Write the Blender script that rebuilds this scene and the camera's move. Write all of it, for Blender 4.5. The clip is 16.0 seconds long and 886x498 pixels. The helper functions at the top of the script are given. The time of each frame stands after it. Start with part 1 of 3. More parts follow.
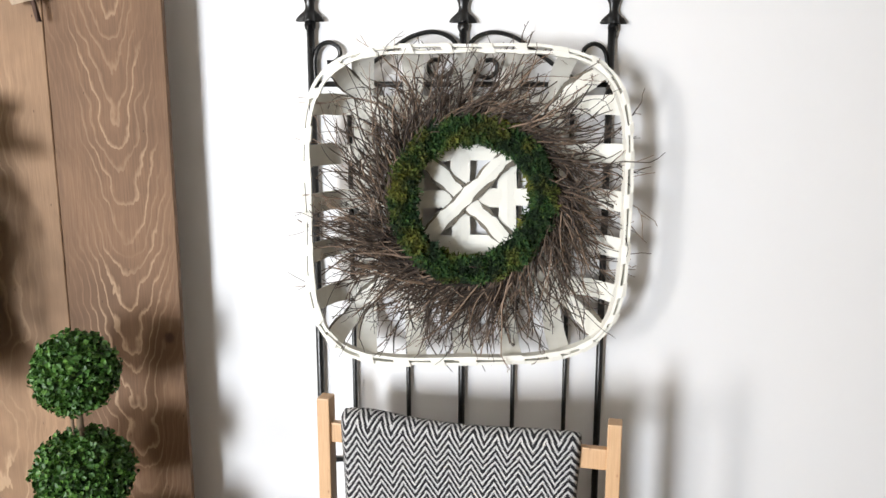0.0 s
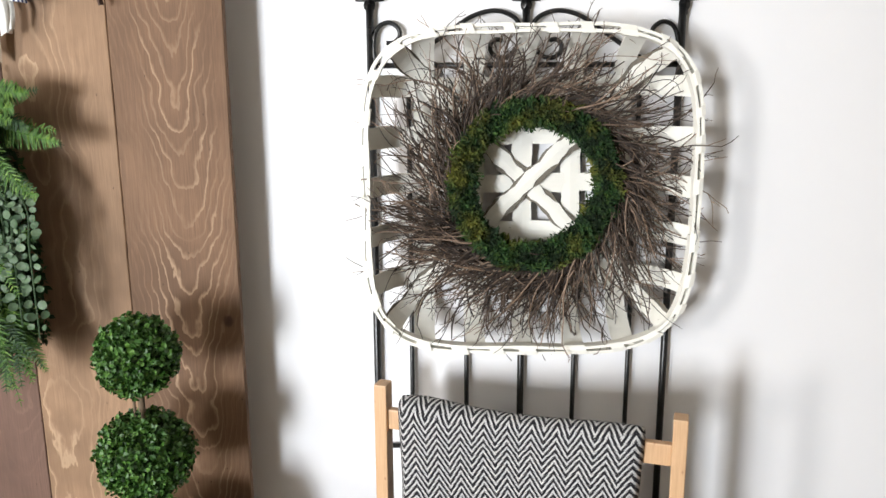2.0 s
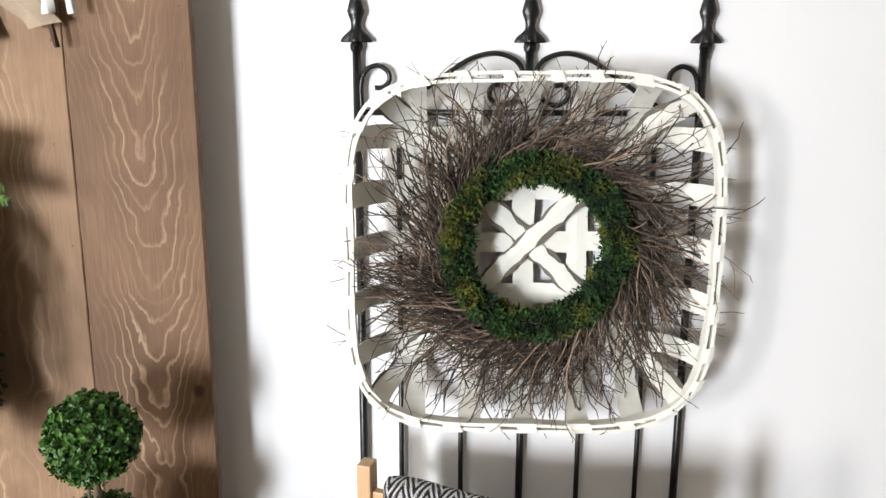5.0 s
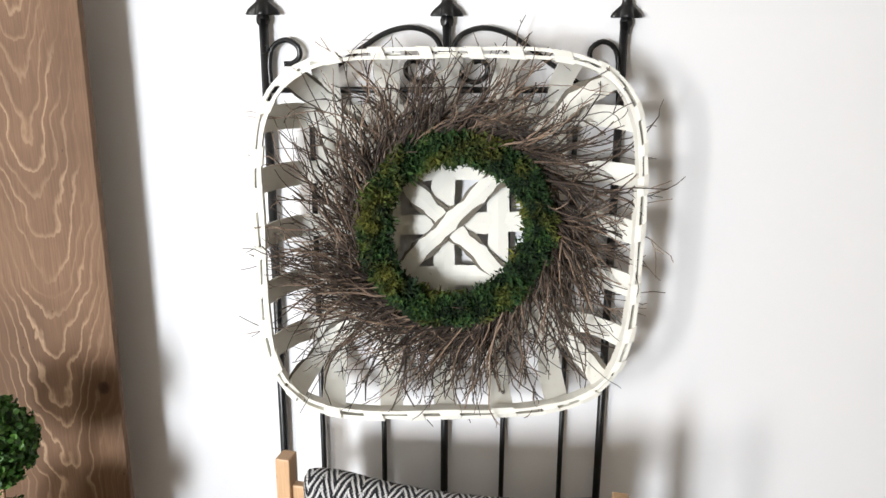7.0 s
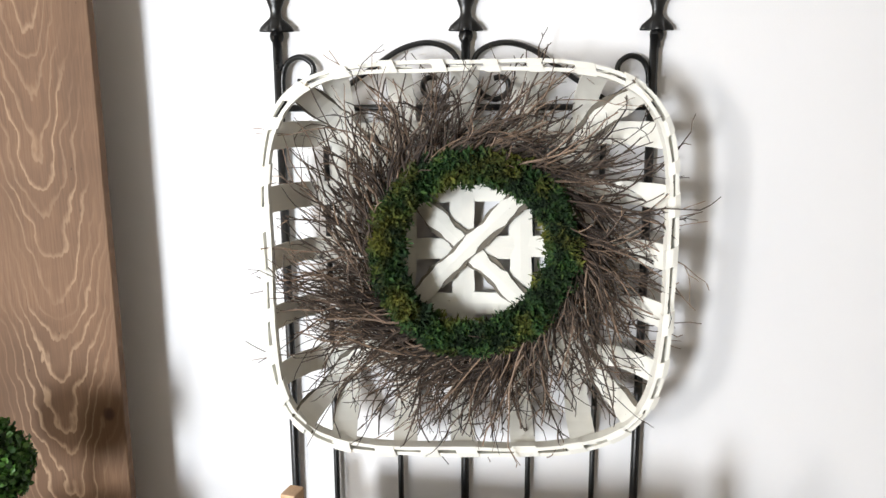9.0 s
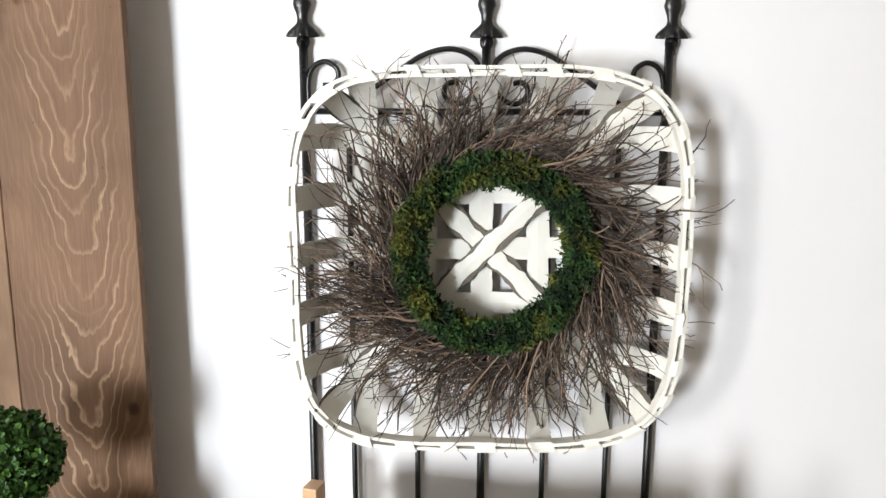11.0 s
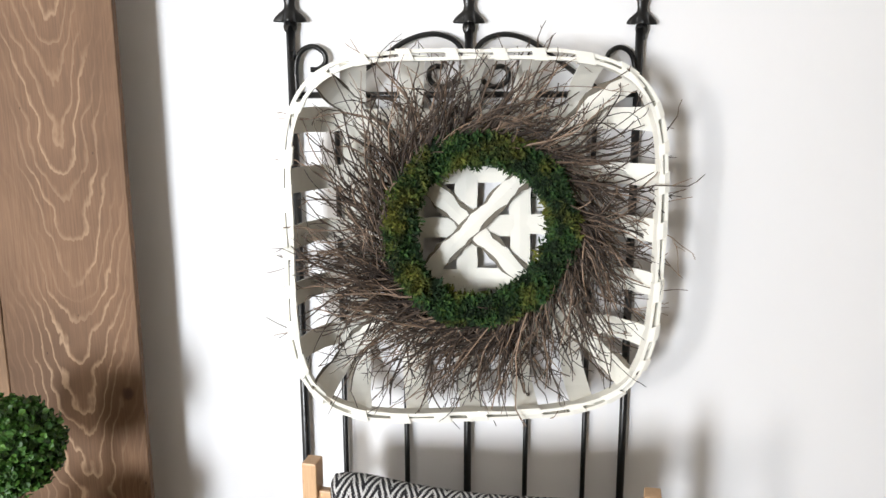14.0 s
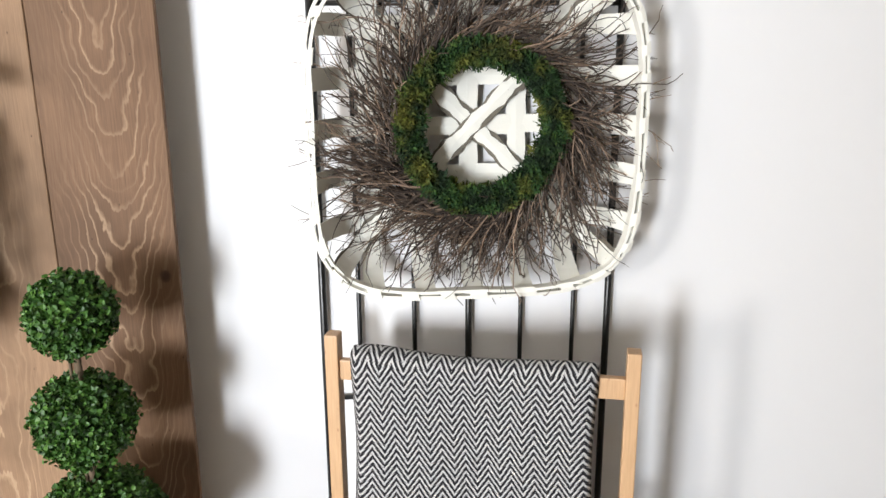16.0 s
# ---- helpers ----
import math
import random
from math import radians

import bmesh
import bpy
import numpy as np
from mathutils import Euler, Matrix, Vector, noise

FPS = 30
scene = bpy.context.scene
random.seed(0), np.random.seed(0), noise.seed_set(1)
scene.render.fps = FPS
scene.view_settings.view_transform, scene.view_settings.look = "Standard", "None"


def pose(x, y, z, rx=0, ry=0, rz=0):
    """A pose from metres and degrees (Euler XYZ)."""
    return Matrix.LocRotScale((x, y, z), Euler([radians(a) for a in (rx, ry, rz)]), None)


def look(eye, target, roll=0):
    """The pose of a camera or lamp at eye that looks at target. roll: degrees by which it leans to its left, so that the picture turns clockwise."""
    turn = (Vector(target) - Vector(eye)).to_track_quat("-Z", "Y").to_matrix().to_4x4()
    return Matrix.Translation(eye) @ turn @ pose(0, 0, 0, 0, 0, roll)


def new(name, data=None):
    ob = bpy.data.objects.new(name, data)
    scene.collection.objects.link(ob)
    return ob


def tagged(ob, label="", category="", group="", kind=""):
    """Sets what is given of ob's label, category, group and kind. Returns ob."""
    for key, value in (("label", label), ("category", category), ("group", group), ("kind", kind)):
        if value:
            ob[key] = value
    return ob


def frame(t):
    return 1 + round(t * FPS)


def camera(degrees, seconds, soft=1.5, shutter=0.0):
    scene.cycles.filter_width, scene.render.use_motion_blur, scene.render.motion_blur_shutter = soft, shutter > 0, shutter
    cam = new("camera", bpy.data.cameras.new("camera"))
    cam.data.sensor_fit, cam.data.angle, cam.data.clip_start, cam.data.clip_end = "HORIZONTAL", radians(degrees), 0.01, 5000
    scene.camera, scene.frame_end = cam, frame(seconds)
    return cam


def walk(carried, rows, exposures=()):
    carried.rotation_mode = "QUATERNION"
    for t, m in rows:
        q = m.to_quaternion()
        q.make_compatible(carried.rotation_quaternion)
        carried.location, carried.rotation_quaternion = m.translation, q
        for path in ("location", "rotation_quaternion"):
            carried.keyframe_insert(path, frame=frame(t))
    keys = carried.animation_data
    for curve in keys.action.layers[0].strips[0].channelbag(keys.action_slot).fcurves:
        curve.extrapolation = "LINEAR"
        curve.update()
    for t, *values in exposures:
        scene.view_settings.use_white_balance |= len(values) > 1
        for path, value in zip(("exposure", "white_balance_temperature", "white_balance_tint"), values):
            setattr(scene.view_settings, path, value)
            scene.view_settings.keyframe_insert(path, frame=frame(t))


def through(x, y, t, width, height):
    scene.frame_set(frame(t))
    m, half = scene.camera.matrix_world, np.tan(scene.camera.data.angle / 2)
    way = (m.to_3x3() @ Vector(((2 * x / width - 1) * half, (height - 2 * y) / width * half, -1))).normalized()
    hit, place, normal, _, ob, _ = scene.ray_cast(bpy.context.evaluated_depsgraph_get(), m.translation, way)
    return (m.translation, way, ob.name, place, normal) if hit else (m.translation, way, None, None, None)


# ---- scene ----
cam = camera(58.7, 16.0)
METRES, EYE, TILT, LEAN, TURN = 0.93, 1.7, -10.5, 0.0, -4.5
ROWS = [
    (0.0, 0.0, 0.0, 0.0, 0.0, 0.0, -0.0),
    (0.5, -0.0045, -0.0099, -0.0191, 0.53, -1.28, 0.04),
    (1.0, -0.0089, -0.006, -0.0292, 1.3, -1.73, -0.01),
    (1.5, -0.0103, 0.0128, -0.0161, 2.82, -1.64, -0.16),
    (2.0, -0.0114, 0.0401, 0.0136, 4.0, -1.5, -0.46),
    (2.5, -0.0123, 0.067, 0.0593, 5.02, -1.56, -0.78),
    (3.0, -0.0145, 0.0889, 0.0989, 5.73, -1.62, -1.03),
    (3.2, -0.016, 0.0961, 0.1039, 5.9929, -1.3296, -1.1953),
    (5.3, 0.014, 0.2255, 0.1601, 4.06, -1.7651, -1.0259),
    (5.5, 0.0144, 0.2353, 0.1685, 3.36, -2.21, -0.89),
    (6.0, 0.0192, 0.2615, 0.1665, 1.91, -3.4, -0.75),
    (6.5, 0.0272, 0.2632, 0.1697, 0.66, -3.93, -0.51),
    (7.0, 0.0353, 0.2662, 0.1813, -0.16, -4.15, -0.28),
    (7.5, 0.0461, 0.2852, 0.193, 0.26, -4.56, -0.12),
    (8.0, 0.0728, 0.3086, 0.1847, 2.42, -4.23, -0.05),
    (8.5, 0.1001, 0.3315, 0.1613, 3.73, -2.6, -0.26),
    (9.0, 0.1178, 0.3496, 0.1386, 4.38, -0.89, -0.57),
    (9.2, 0.1111, 0.3511, 0.1383, 4.1394, -0.5228, -0.6582),
    (11.3, 0.0746, 0.3031, 0.1155, 4.102, -0.0665, -1.0706),
    (11.5, 0.0821, 0.3017, 0.1151, 4.43, -0.13, -1.05),
    (12.0, 0.0562, 0.2898, 0.1203, 3.13, -0.28, -0.94),
    (12.5, 0.0236, 0.2848, 0.1198, 1.49, -0.3, -0.64),
    (13.0, -0.001, 0.2778, 0.1197, 0.29, -0.25, -0.29),
    (13.5, -0.023, 0.2691, 0.1082, -0.7, -0.23, 0.11),
    (14.0, -0.0429, 0.2481, 0.0897, -1.31, -0.61, 0.4),
    (14.5, -0.0642, 0.2041, 0.0685, -1.58, -1.38, 0.54),
    (15.0, -0.0738, 0.1599, 0.0423, -2.11, -1.97, 0.72),
    (15.5, -0.0915, 0.1165, 0.0193, -2.62, -2.93, 0.78),
    (16.0, -0.1068, 0.0728, -0.0211, -2.94, -4.42, 0.88),
]
walk(cam, [(t, pose(0, 0, EYE, TILT, LEAN, TURN) @ pose(METRES * x, METRES * y, METRES * z, 90 + pitch, roll, yaw)) for t, x, y, z, yaw, pitch, roll in ROWS])

# ---------------------------------------------------------------- light
SKY = bpy.data.worlds.new("sky")
scene.world = SKY
SKY.use_nodes = True
_n = SKY.node_tree.nodes
_sky = _n.new("ShaderNodeTexSky")
_sky.sky_type, _sky.sun_disc = "NISHITA", False
_sky.sun_elevation, _sky.sun_rotation = radians(40), radians(120)
SKY.node_tree.links.new(_sky.outputs[0], _n["Background"].inputs[0])
_n["Background"].inputs[1].default_value = 0.1
scene.view_settings.exposure = 0.0

BACK = -2.6                      # inner face of the room's rear wall
WINDOWS = [(-2.45, 0.66, 0.62, 2.00, 316, (0.895, 0.945, 1.0)), (-4.45, 0.80, 1.05, 2.20, 240, (1.0, 0.975, 0.94))]   # centre x, width, sill, head, watts, tint


def daylight(x, w, z0, z1, watts, tint):
    data = bpy.data.lights.new("window_daylight", "AREA")
    data.shape, data.size, data.size_y = "RECTANGLE", w, z1 - z0
    data.energy, data.color = watts, tint
    ob = new("window_daylight", data)
    ob.matrix_world = look((x, BACK - 0.05, (z0 + z1) / 2), (x, BACK + 1, (z0 + z1) / 2))


for row in WINDOWS:
    daylight(*row)


# ---------------------------------------------------------------- materials
def material(name, rough=0.6, metal=0.0):
    m = bpy.data.materials.new(name)
    m.use_nodes = True
    b = m.node_tree.nodes["Principled BSDF"]
    b.inputs["Roughness"].default_value = rough
    b.inputs["Metallic"].default_value = metal
    return m, m.node_tree.nodes, m.node_tree.links, b


class Graph:
    """Short ways to add nodes to a material."""

    def __init__(self, name, rough=0.6, metal=0.0):
        self.m, self.n, self.l, self.b = material(name, rough, metal)
        self.co = self.n.new("ShaderNodeTexCoord").outputs["Object"]

    def put(self, socket, v):
        if isinstance(v, (int, float)):
            socket.default_value = v
        elif isinstance(v, tuple):
            socket.default_value = v if len(v) == len(socket.default_value) else (*v, 1)
        else:
            self.l.new(v, socket)

    def math(self, op, a, b=0.0, c=0.0):
        q = self.n.new("ShaderNodeMath")
        q.operation = op
        for s, v in zip(q.inputs, (a, b, c)):
            self.put(s, v)
        return q.outputs[0]

    def noise(self, scale, detail=3.0, rough=0.5, vec=None):
        q = self.n.new("ShaderNodeTexNoise")
        self.l.new(vec or self.co, q.inputs["Vector"])
        q.inputs["Scale"].default_value, q.inputs["Detail"].default_value, q.inputs["Roughness"].default_value = scale, detail, rough
        return q.outputs[0]

    def stretch(self, scale, vec=None, shift=(0, 0, 0)):
        q = self.n.new("ShaderNodeMapping")
        self.l.new(vec or self.co, q.inputs["Vector"])
        q.inputs["Scale"].default_value, q.inputs["Location"].default_value = scale, shift
        return q.outputs[0]

    def ramp(self, f, *stops):
        q = self.n.new("ShaderNodeValToRGB")
        self.put(q.inputs[0], f)
        while len(q.color_ramp.elements) < len(stops):
            q.color_ramp.elements.new(0.5)
        for e, (p, c) in zip(q.color_ramp.elements, stops):
            e.position, e.color = p, (*((c, c, c) if isinstance(c, (int, float)) else c), 1)
        return q.outputs[0]

    def mix(self, f, a, b, how="MIX"):
        q = self.n.new("ShaderNodeMix")
        q.data_type, q.blend_type = "RGBA", how
        self.put(q.inputs[0], f), self.put(q.inputs[6], a), self.put(q.inputs[7], b)
        return q.outputs[2]

    def island(self):
        return self.n.new("ShaderNodeNewGeometry").outputs["Random Per Island"]

    def each(self):
        return self.n.new("ShaderNodeObjectInfo").outputs["Random"]

    def split(self, vec=None):
        q = self.n.new("ShaderNodeSeparateXYZ")
        self.l.new(vec or self.co, q.inputs[0])
        return q.outputs

    def done(self, colour, bump=None, depth=0.002, strength=0.5, rough=None):
        self.put(self.b.inputs["Base Color"], colour)
        if rough is not None:
            self.put(self.b.inputs["Roughness"], rough)
        if bump is not None:
            q = self.n.new("ShaderNodeBump")
            q.inputs["Distance"].default_value, q.inputs["Strength"].default_value = depth, strength
            self.l.new(bump, q.inputs["Height"])
            self.l.new(q.outputs[0], self.b.inputs["Normal"])
        return self.m


def wall_paint(name, colour):
    g = Graph(name, 0.75)
    fine, broad = g.noise(420, 2), g.noise(1.7, 3)
    c = g.mix(g.math("MULTIPLY", broad, 0.18), colour, tuple(v * 0.93 for v in colour))
    return g.done(c, fine, 0.0006, 0.25)


def plank_wood(name, centre, lines, dark, light, tone, shift, eye=None, pitch=18.0):
    """Stained softwood: growth rings cut into nested V shapes that point down, pale late wood lines, knots and stains."""
    g = Graph(name, 0.7)
    g.b.inputs["Specular IOR Level"].default_value = 0.22
    x, y, z = g.split()
    wob = g.math("SUBTRACT", g.noise(4.0, 2, 0.5, g.stretch((1.6, 1, 0.55), shift=(shift, 0, shift))), 0.5)
    wob2 = g.math("SUBTRACT", g.noise(34.0, 3, 0.6, g.stretch((1.5, 1, 0.42), shift=(0, shift, 0))), 0.5)
    off = g.math("ADD", g.math("SUBTRACT", x, centre), g.math("MULTIPLY", wob, 0.10))
    away = g.math("SQRT", g.math("ADD", g.math("MULTIPLY", off, off), 0.0010))
    f = g.math("SUBTRACT", g.math("MULTIPLY", away, 74.0), g.math("MULTIPLY", z, pitch))
    f = g.math("ADD", g.math("ADD", f, g.math("MULTIPLY", wob, 3.2)), g.math("MULTIPLY", wob2, 1.1))
    drift = g.noise(3.1, 2, 0.6, g.stretch((0.15, 1, 1.9), shift=(0, 0, 2 * shift)))
    f = g.math("ADD", f, g.math("MULTIPLY", drift, 4.5))
    ring = g.math("FRACT", f)
    pick = g.n.new("ShaderNodeTexWhiteNoise")
    pick.noise_dimensions = "1D"
    g.l.new(g.math("FLOOR", f), pick.inputs["W"])
    bold = g.ramp(pick.outputs["Value"], (0.05, 0.35), (0.55, 1.0))
    line = g.ramp(ring, (0.0, 0.0), (0.70, 0.0), (0.80, 0.45), (0.88, 1.0), (0.95, 0.9), (1.0, 0.0))
    patch = g.ramp(g.noise(5.5, 2, 0.5, g.stretch((1.7, 1, 0.5), shift=(3 + shift, 0, 0))), (0.38, 0.15), (0.54, 1.0))
    side = g.ramp(g.math("ABSOLUTE", off), (0.040, 1.0), (0.062, 0.55), (0.080, 0.22), (0.12, 0.10))
    line = g.math("MULTIPLY", g.math("MULTIPLY", g.math("MULTIPLY", line, bold), patch), g.math("MULTIPLY", side, lines))
    fibre = g.noise(60, 4, 0.65, g.stretch((6.0, 1, 0.16), shift=(shift, 0, 0)))
    pore = g.noise(210, 2, 0.6, g.stretch((3.0, 1, 0.10)))
    blotch = g.noise(3.2, 4, 0.6, g.stretch((1.3, 1, 0.8), shift=(0, 0, shift)))
    base = g.mix(g.ramp(fibre, (0.3, 0.0), (0.7, 1.0)), dark, tone)
    base = g.mix(g.math("MULTIPLY", g.ramp(blotch, (0.44, 0.0), (0.66, 1.0)), 0.75), base, tuple(v * 0.62 for v in dark))
    base = g.mix(g.math("MULTIPLY", g.ramp(ring, (0.0, 0.0), (0.6, 1.0), (0.75, 0.0)), g.math("MULTIPLY", patch, 0.28 * lines)), base, tuple(v * 0.66 for v in dark))
    base = g.mix(g.math("MULTIPLY", g.ramp(pore, (0.56, 0.0), (0.72, 1.0)), 0.3), base, tuple(v * 0.55 for v in dark))
    base = g.mix(g.math("MULTIPLY", line, 0.60), base, light)
    v = g.n.new("ShaderNodeTexVoronoi")
    g.l.new(g.stretch((7, 1, 3.2), shift=(shift, 0, shift * 2)), v.inputs["Vector"])
    knot = g.ramp(v.outputs["Distance"], (0.03, 1.0), (0.055, 0.0))
    base = g.mix(g.math("MULTIPLY", knot, 0.8), base, (0.045, 0.024, 0.015))
    if eye:                                              # one round knot
        kx, kz = g.math("SUBTRACT", x, eye[0]), g.math("MULTIPLY", g.math("SUBTRACT", z, eye[1]), 0.85)
        kr = g.math("ADD", g.math("SQRT", g.math("ADD", g.math("MULTIPLY", kx, kx), g.math("MULTIPLY", kz, kz))), g.math("MULTIPLY", wob2, 0.006))
        base = g.mix(g.math("MULTIPLY", g.ramp(kr, (0.004, 1.0), (0.0085, 0.75), (0.0125, 0.0)), 0.85), base, (0.040, 0.018, 0.011))
    height = g.math("ADD", g.math("MULTIPLY", fibre, 0.5), g.math("MULTIPLY", line, 0.6))
    return g.done(base, height, 0.0012, 0.5, g.math("ADD", g.math("MULTIPLY", fibre, 0.25), 0.55))


def leaf_green(name, a, b, c, rough=0.45, through=0.12, patches=None):
    g = Graph(name, rough)
    r = g.island()
    col = g.ramp(r, (0.0, a), (0.55, b), (1.0, c))
    col = g.mix(g.math("MULTIPLY", g.noise(38, 2), 0.45), col, tuple(v * 0.5 for v in a))
    if patches:
        col = g.mix(g.ramp(g.noise(27, 3), (0.42, 0.85), (0.60, 0.0)), col, tuple(v * 0.35 for v in a))
        col = g.mix(g.ramp(g.noise(16, 3), (0.50, 0.0), (0.66, 1.0)), col, patches)
    g.b.inputs["Subsurface Weight"].default_value = through
    g.b.inputs["Subsurface Radius"].default_value = (0.004, 0.008, 0.002)
    return g.done(col)


def chipped_white():
    g = Graph("chipped_white_paint", 0.62)
    grain = g.noise(90, 4, 0.6)
    chip = g.noise(46, 5, 0.7)
    dirt = g.noise(9, 3)
    c = g.mix(g.math("MULTIPLY", dirt, 0.35), (0.84, 0.825, 0.765), (0.70, 0.67, 0.57))
    c = g.mix(g.ramp(chip, (0.69, 0.0), (0.72, 1.0)), c, (0.33, 0.29, 0.22))
    return g.done(c, grain, 0.0008, 0.4)


def twig_bark(name, stops):
    g = Graph(name, 0.8)
    c = g.ramp(g.island(), *stops)
    c = g.mix(g.math("MULTIPLY", g.noise(160, 3), 0.5), c, (0.03, 0.022, 0.018))
    return g.done(c, g.noise(500, 2), 0.0005, 0.5)


def black_iron():
    g = Graph("black_painted_iron", 0.3)
    n1, n2 = g.noise(130, 3), g.noise(18, 3)
    c = g.mix(g.ramp(n2, (0.45, 0.0), (0.75, 1.0)), (0.004, 0.004, 0.0045), (0.010, 0.010, 0.010))
    return g.done(c, n1, 0.0012, 0.45, g.math("ADD", g.math("MULTIPLY", n2, 0.25), 0.2))


def pale_beech():
    g = Graph("pale_beech", 0.45)
    f = g.noise(70, 4, 0.6, g.stretch((5, 5, 0.25)))
    b = g.noise(6, 3, 0.5, g.stretch((1, 1, 0.4)))
    c = g.mix(g.ramp(f, (0.3, 0.0), (0.7, 1.0)), (0.50, 0.315, 0.170), (0.62, 0.410, 0.240))
    c = g.mix(g.math("MULTIPLY", b, 0.4), c, (0.42, 0.22, 0.10))
    v = g.n.new("ShaderNodeTexVoronoi")
    g.l.new(g.stretch((9, 9, 5)), v.inputs["Vector"])
    c = g.mix(g.math("MULTIPLY", g.ramp(v.outputs["Distance"], (0.06, 1.0), (0.13, 0.0)), 0.6), c, (0.25, 0.09, 0.03))
    return g.done(c, f, 0.0006, 0.3)


def chevron_weave():
    """Woven zigzag of dark and undyed yarn; the texture coordinates are metres of cloth."""
    g = Graph("chevron_weave", 0.9)
    uv = g.n.new("ShaderNodeUVMap").outputs[0]
    wob = g.noise(30, 2, 0.5, uv)
    u, v, w = g.split(uv)
    u = g.math("ADD", u, g.math("MULTIPLY", g.math("SUBTRACT", g.noise(12, 2, 0.5, uv), 0.5), 0.006))
    tri = g.math("ABSOLUTE", g.math("SUBTRACT", g.math("FRACT", g.math("DIVIDE", u, 0.0470)), 0.5))
    zig = g.math("ADD", v, g.math("MULTIPLY", tri, 0.0730))
    zig = g.math("ADD", zig, g.math("MULTIPLY", g.math("SUBTRACT", wob, 0.5), 0.003))
    s = g.math("FRACT", g.math("DIVIDE", zig, 0.0161))
    yarn_u = g.math("SINE", g.math("MULTIPLY", u, 1300.0))
    yarn_v = g.math("SINE", g.math("MULTIPLY", v, 1300.0))
    yarn = g.math("MULTIPLY", yarn_u, yarn_v)
    s = g.math("ADD", s, g.math("MULTIPLY", yarn, 0.17))
    band = g.ramp(s, (0.0, 1.0), (0.05, 0.0), (0.61, 0.0), (0.68, 1.0), (0.97, 1.0))
    fuzz = g.noise(700, 2, 0.6, uv)
    dark = g.mix(fuzz, (0.003, 0.003, 0.005), (0.012, 0.011, 0.015))
    pale = g.mix(fuzz, (0.40, 0.39, 0.39), (0.70, 0.69, 0.69))
    c = g.mix(band, dark, pale)
    return g.done(c, g.math("ADD", yarn, g.math("MULTIPLY", fuzz, 1.2)), 0.0011, 0.7)


def cloth(name, colour, scale=900):
    g = Graph(name, 0.9)
    w = g.math("MULTIPLY", g.math("SINE", g.math("MULTIPLY", g.split()[0], float(scale))), g.math("SINE", g.math("MULTIPLY", g.split()[2], float(scale))))
    c = g.mix(g.math("MULTIPLY", g.noise(140, 3), 0.6), colour, tuple(v * 0.6 for v in colour))
    return g.done(c, w, 0.001, 0.6)


def gingham():
    g = Graph("navy_check_ribbon", 0.8)
    uv = g.n.new("ShaderNodeUVMap").outputs[0]
    u, v, w = g.split(uv)
    a = g.math("GREATER_THAN", g.math("FRACT", g.math("DIVIDE", u, 0.0068)), 0.5)
    b = g.math("GREATER_THAN", g.math("FRACT", g.math("DIVIDE", v, 0.0068)), 0.5)
    c = g.mix(g.math("MULTIPLY", a, b), g.mix(g.math("MAXIMUM", a, b), (0.008, 0.014, 0.055), (0.02, 0.04, 0.13)), (0.75, 0.76, 0.80))
    return g.done(c, g.noise(900, 2), 0.0005, 0.4)


M_WALL = wall_paint("white_wall_paint", (0.832, 0.826, 0.838))
# Tones of the unseen side walls and ceiling, chosen for their bounce light.
M_SIDE = wall_paint("pale_bounce_wall_paint", (0.46, 0.42, 0.355))
M_CEIL = wall_paint("bounce_ceiling_paint", (0.58, 0.54, 0.465))
M_GREIGE = wall_paint("greige_bounce_wall_paint", (0.34, 0.270, 0.180))
M_PLANK_R = plank_wood("stained_pine_bold_grain", 0.012, 1.0, (0.145, 0.082, 0.048), (0.43, 0.30, 0.194), (0.222, 0.131, 0.078), 0.0, (0.084, -0.180), 16.0)
M_PLANK_M = plank_wood("stained_pine_plain", -0.055, 0.90, (0.235, 0.143, 0.085), (0.47, 0.33, 0.21), (0.320, 0.201, 0.122), 5.3, None, 1.6)
M_PLANK_L = plank_wood("stained_pine_dark", 0.05, 0.35, (0.105, 0.060, 0.044), (0.23, 0.145, 0.10), (0.140, 0.082, 0.060), 9.1)
M_IRON = black_iron()
M_WHITE = chipped_white()
M_EDGE = twig_bark("grey_splint", ((0.0, (0.17, 0.15, 0.115)), (1.0, (0.22, 0.195, 0.155))))
M_TWIG = twig_bark("grey_brown_twig", ((0.0, (0.018, 0.012, 0.010)), (0.42, (0.052, 0.036, 0.027)), (0.74, (0.125, 0.087, 0.064)), (1.0, (0.34, 0.23, 0.155))))
M_TWIG_PALE = twig_bark("tan_twig", ((0.0, (0.22, 0.14, 0.10)), (1.0, (0.40, 0.29, 0.21))))
M_MOSS = leaf_green("preserved_moss", (0.010, 0.042, 0.009), (0.028, 0.088, 0.015), (0.076, 0.140, 0.022), 0.85, 0.1, (0.110, 0.112, 0.012))
# Darker copy of the moss green: shade put into the cores' colour.
M_SHADE_CORE = leaf_green("core_shade_green", (0.012, 0.030, 0.008), (0.02, 0.045, 0.01), (0.03, 0.055, 0.012), 0.9)
M_BOX = leaf_green("boxwood_leaf", (0.016, 0.060, 0.005), (0.042, 0.122, 0.012), (0.092, 0.205, 0.028), 0.55)
M_FERN = leaf_green("fern_leaf", (0.026, 0.082, 0.006), (0.060, 0.145, 0.012), (0.135, 0.225, 0.026), 0.7, 0.2)
# Filler green kept extra dark to carry the swag's inner shade.
M_FILL = leaf_green("shaded_filler_leaf", (0.008, 0.030, 0.006), (0.018, 0.056, 0.010), (0.045, 0.100, 0.018), 0.75)
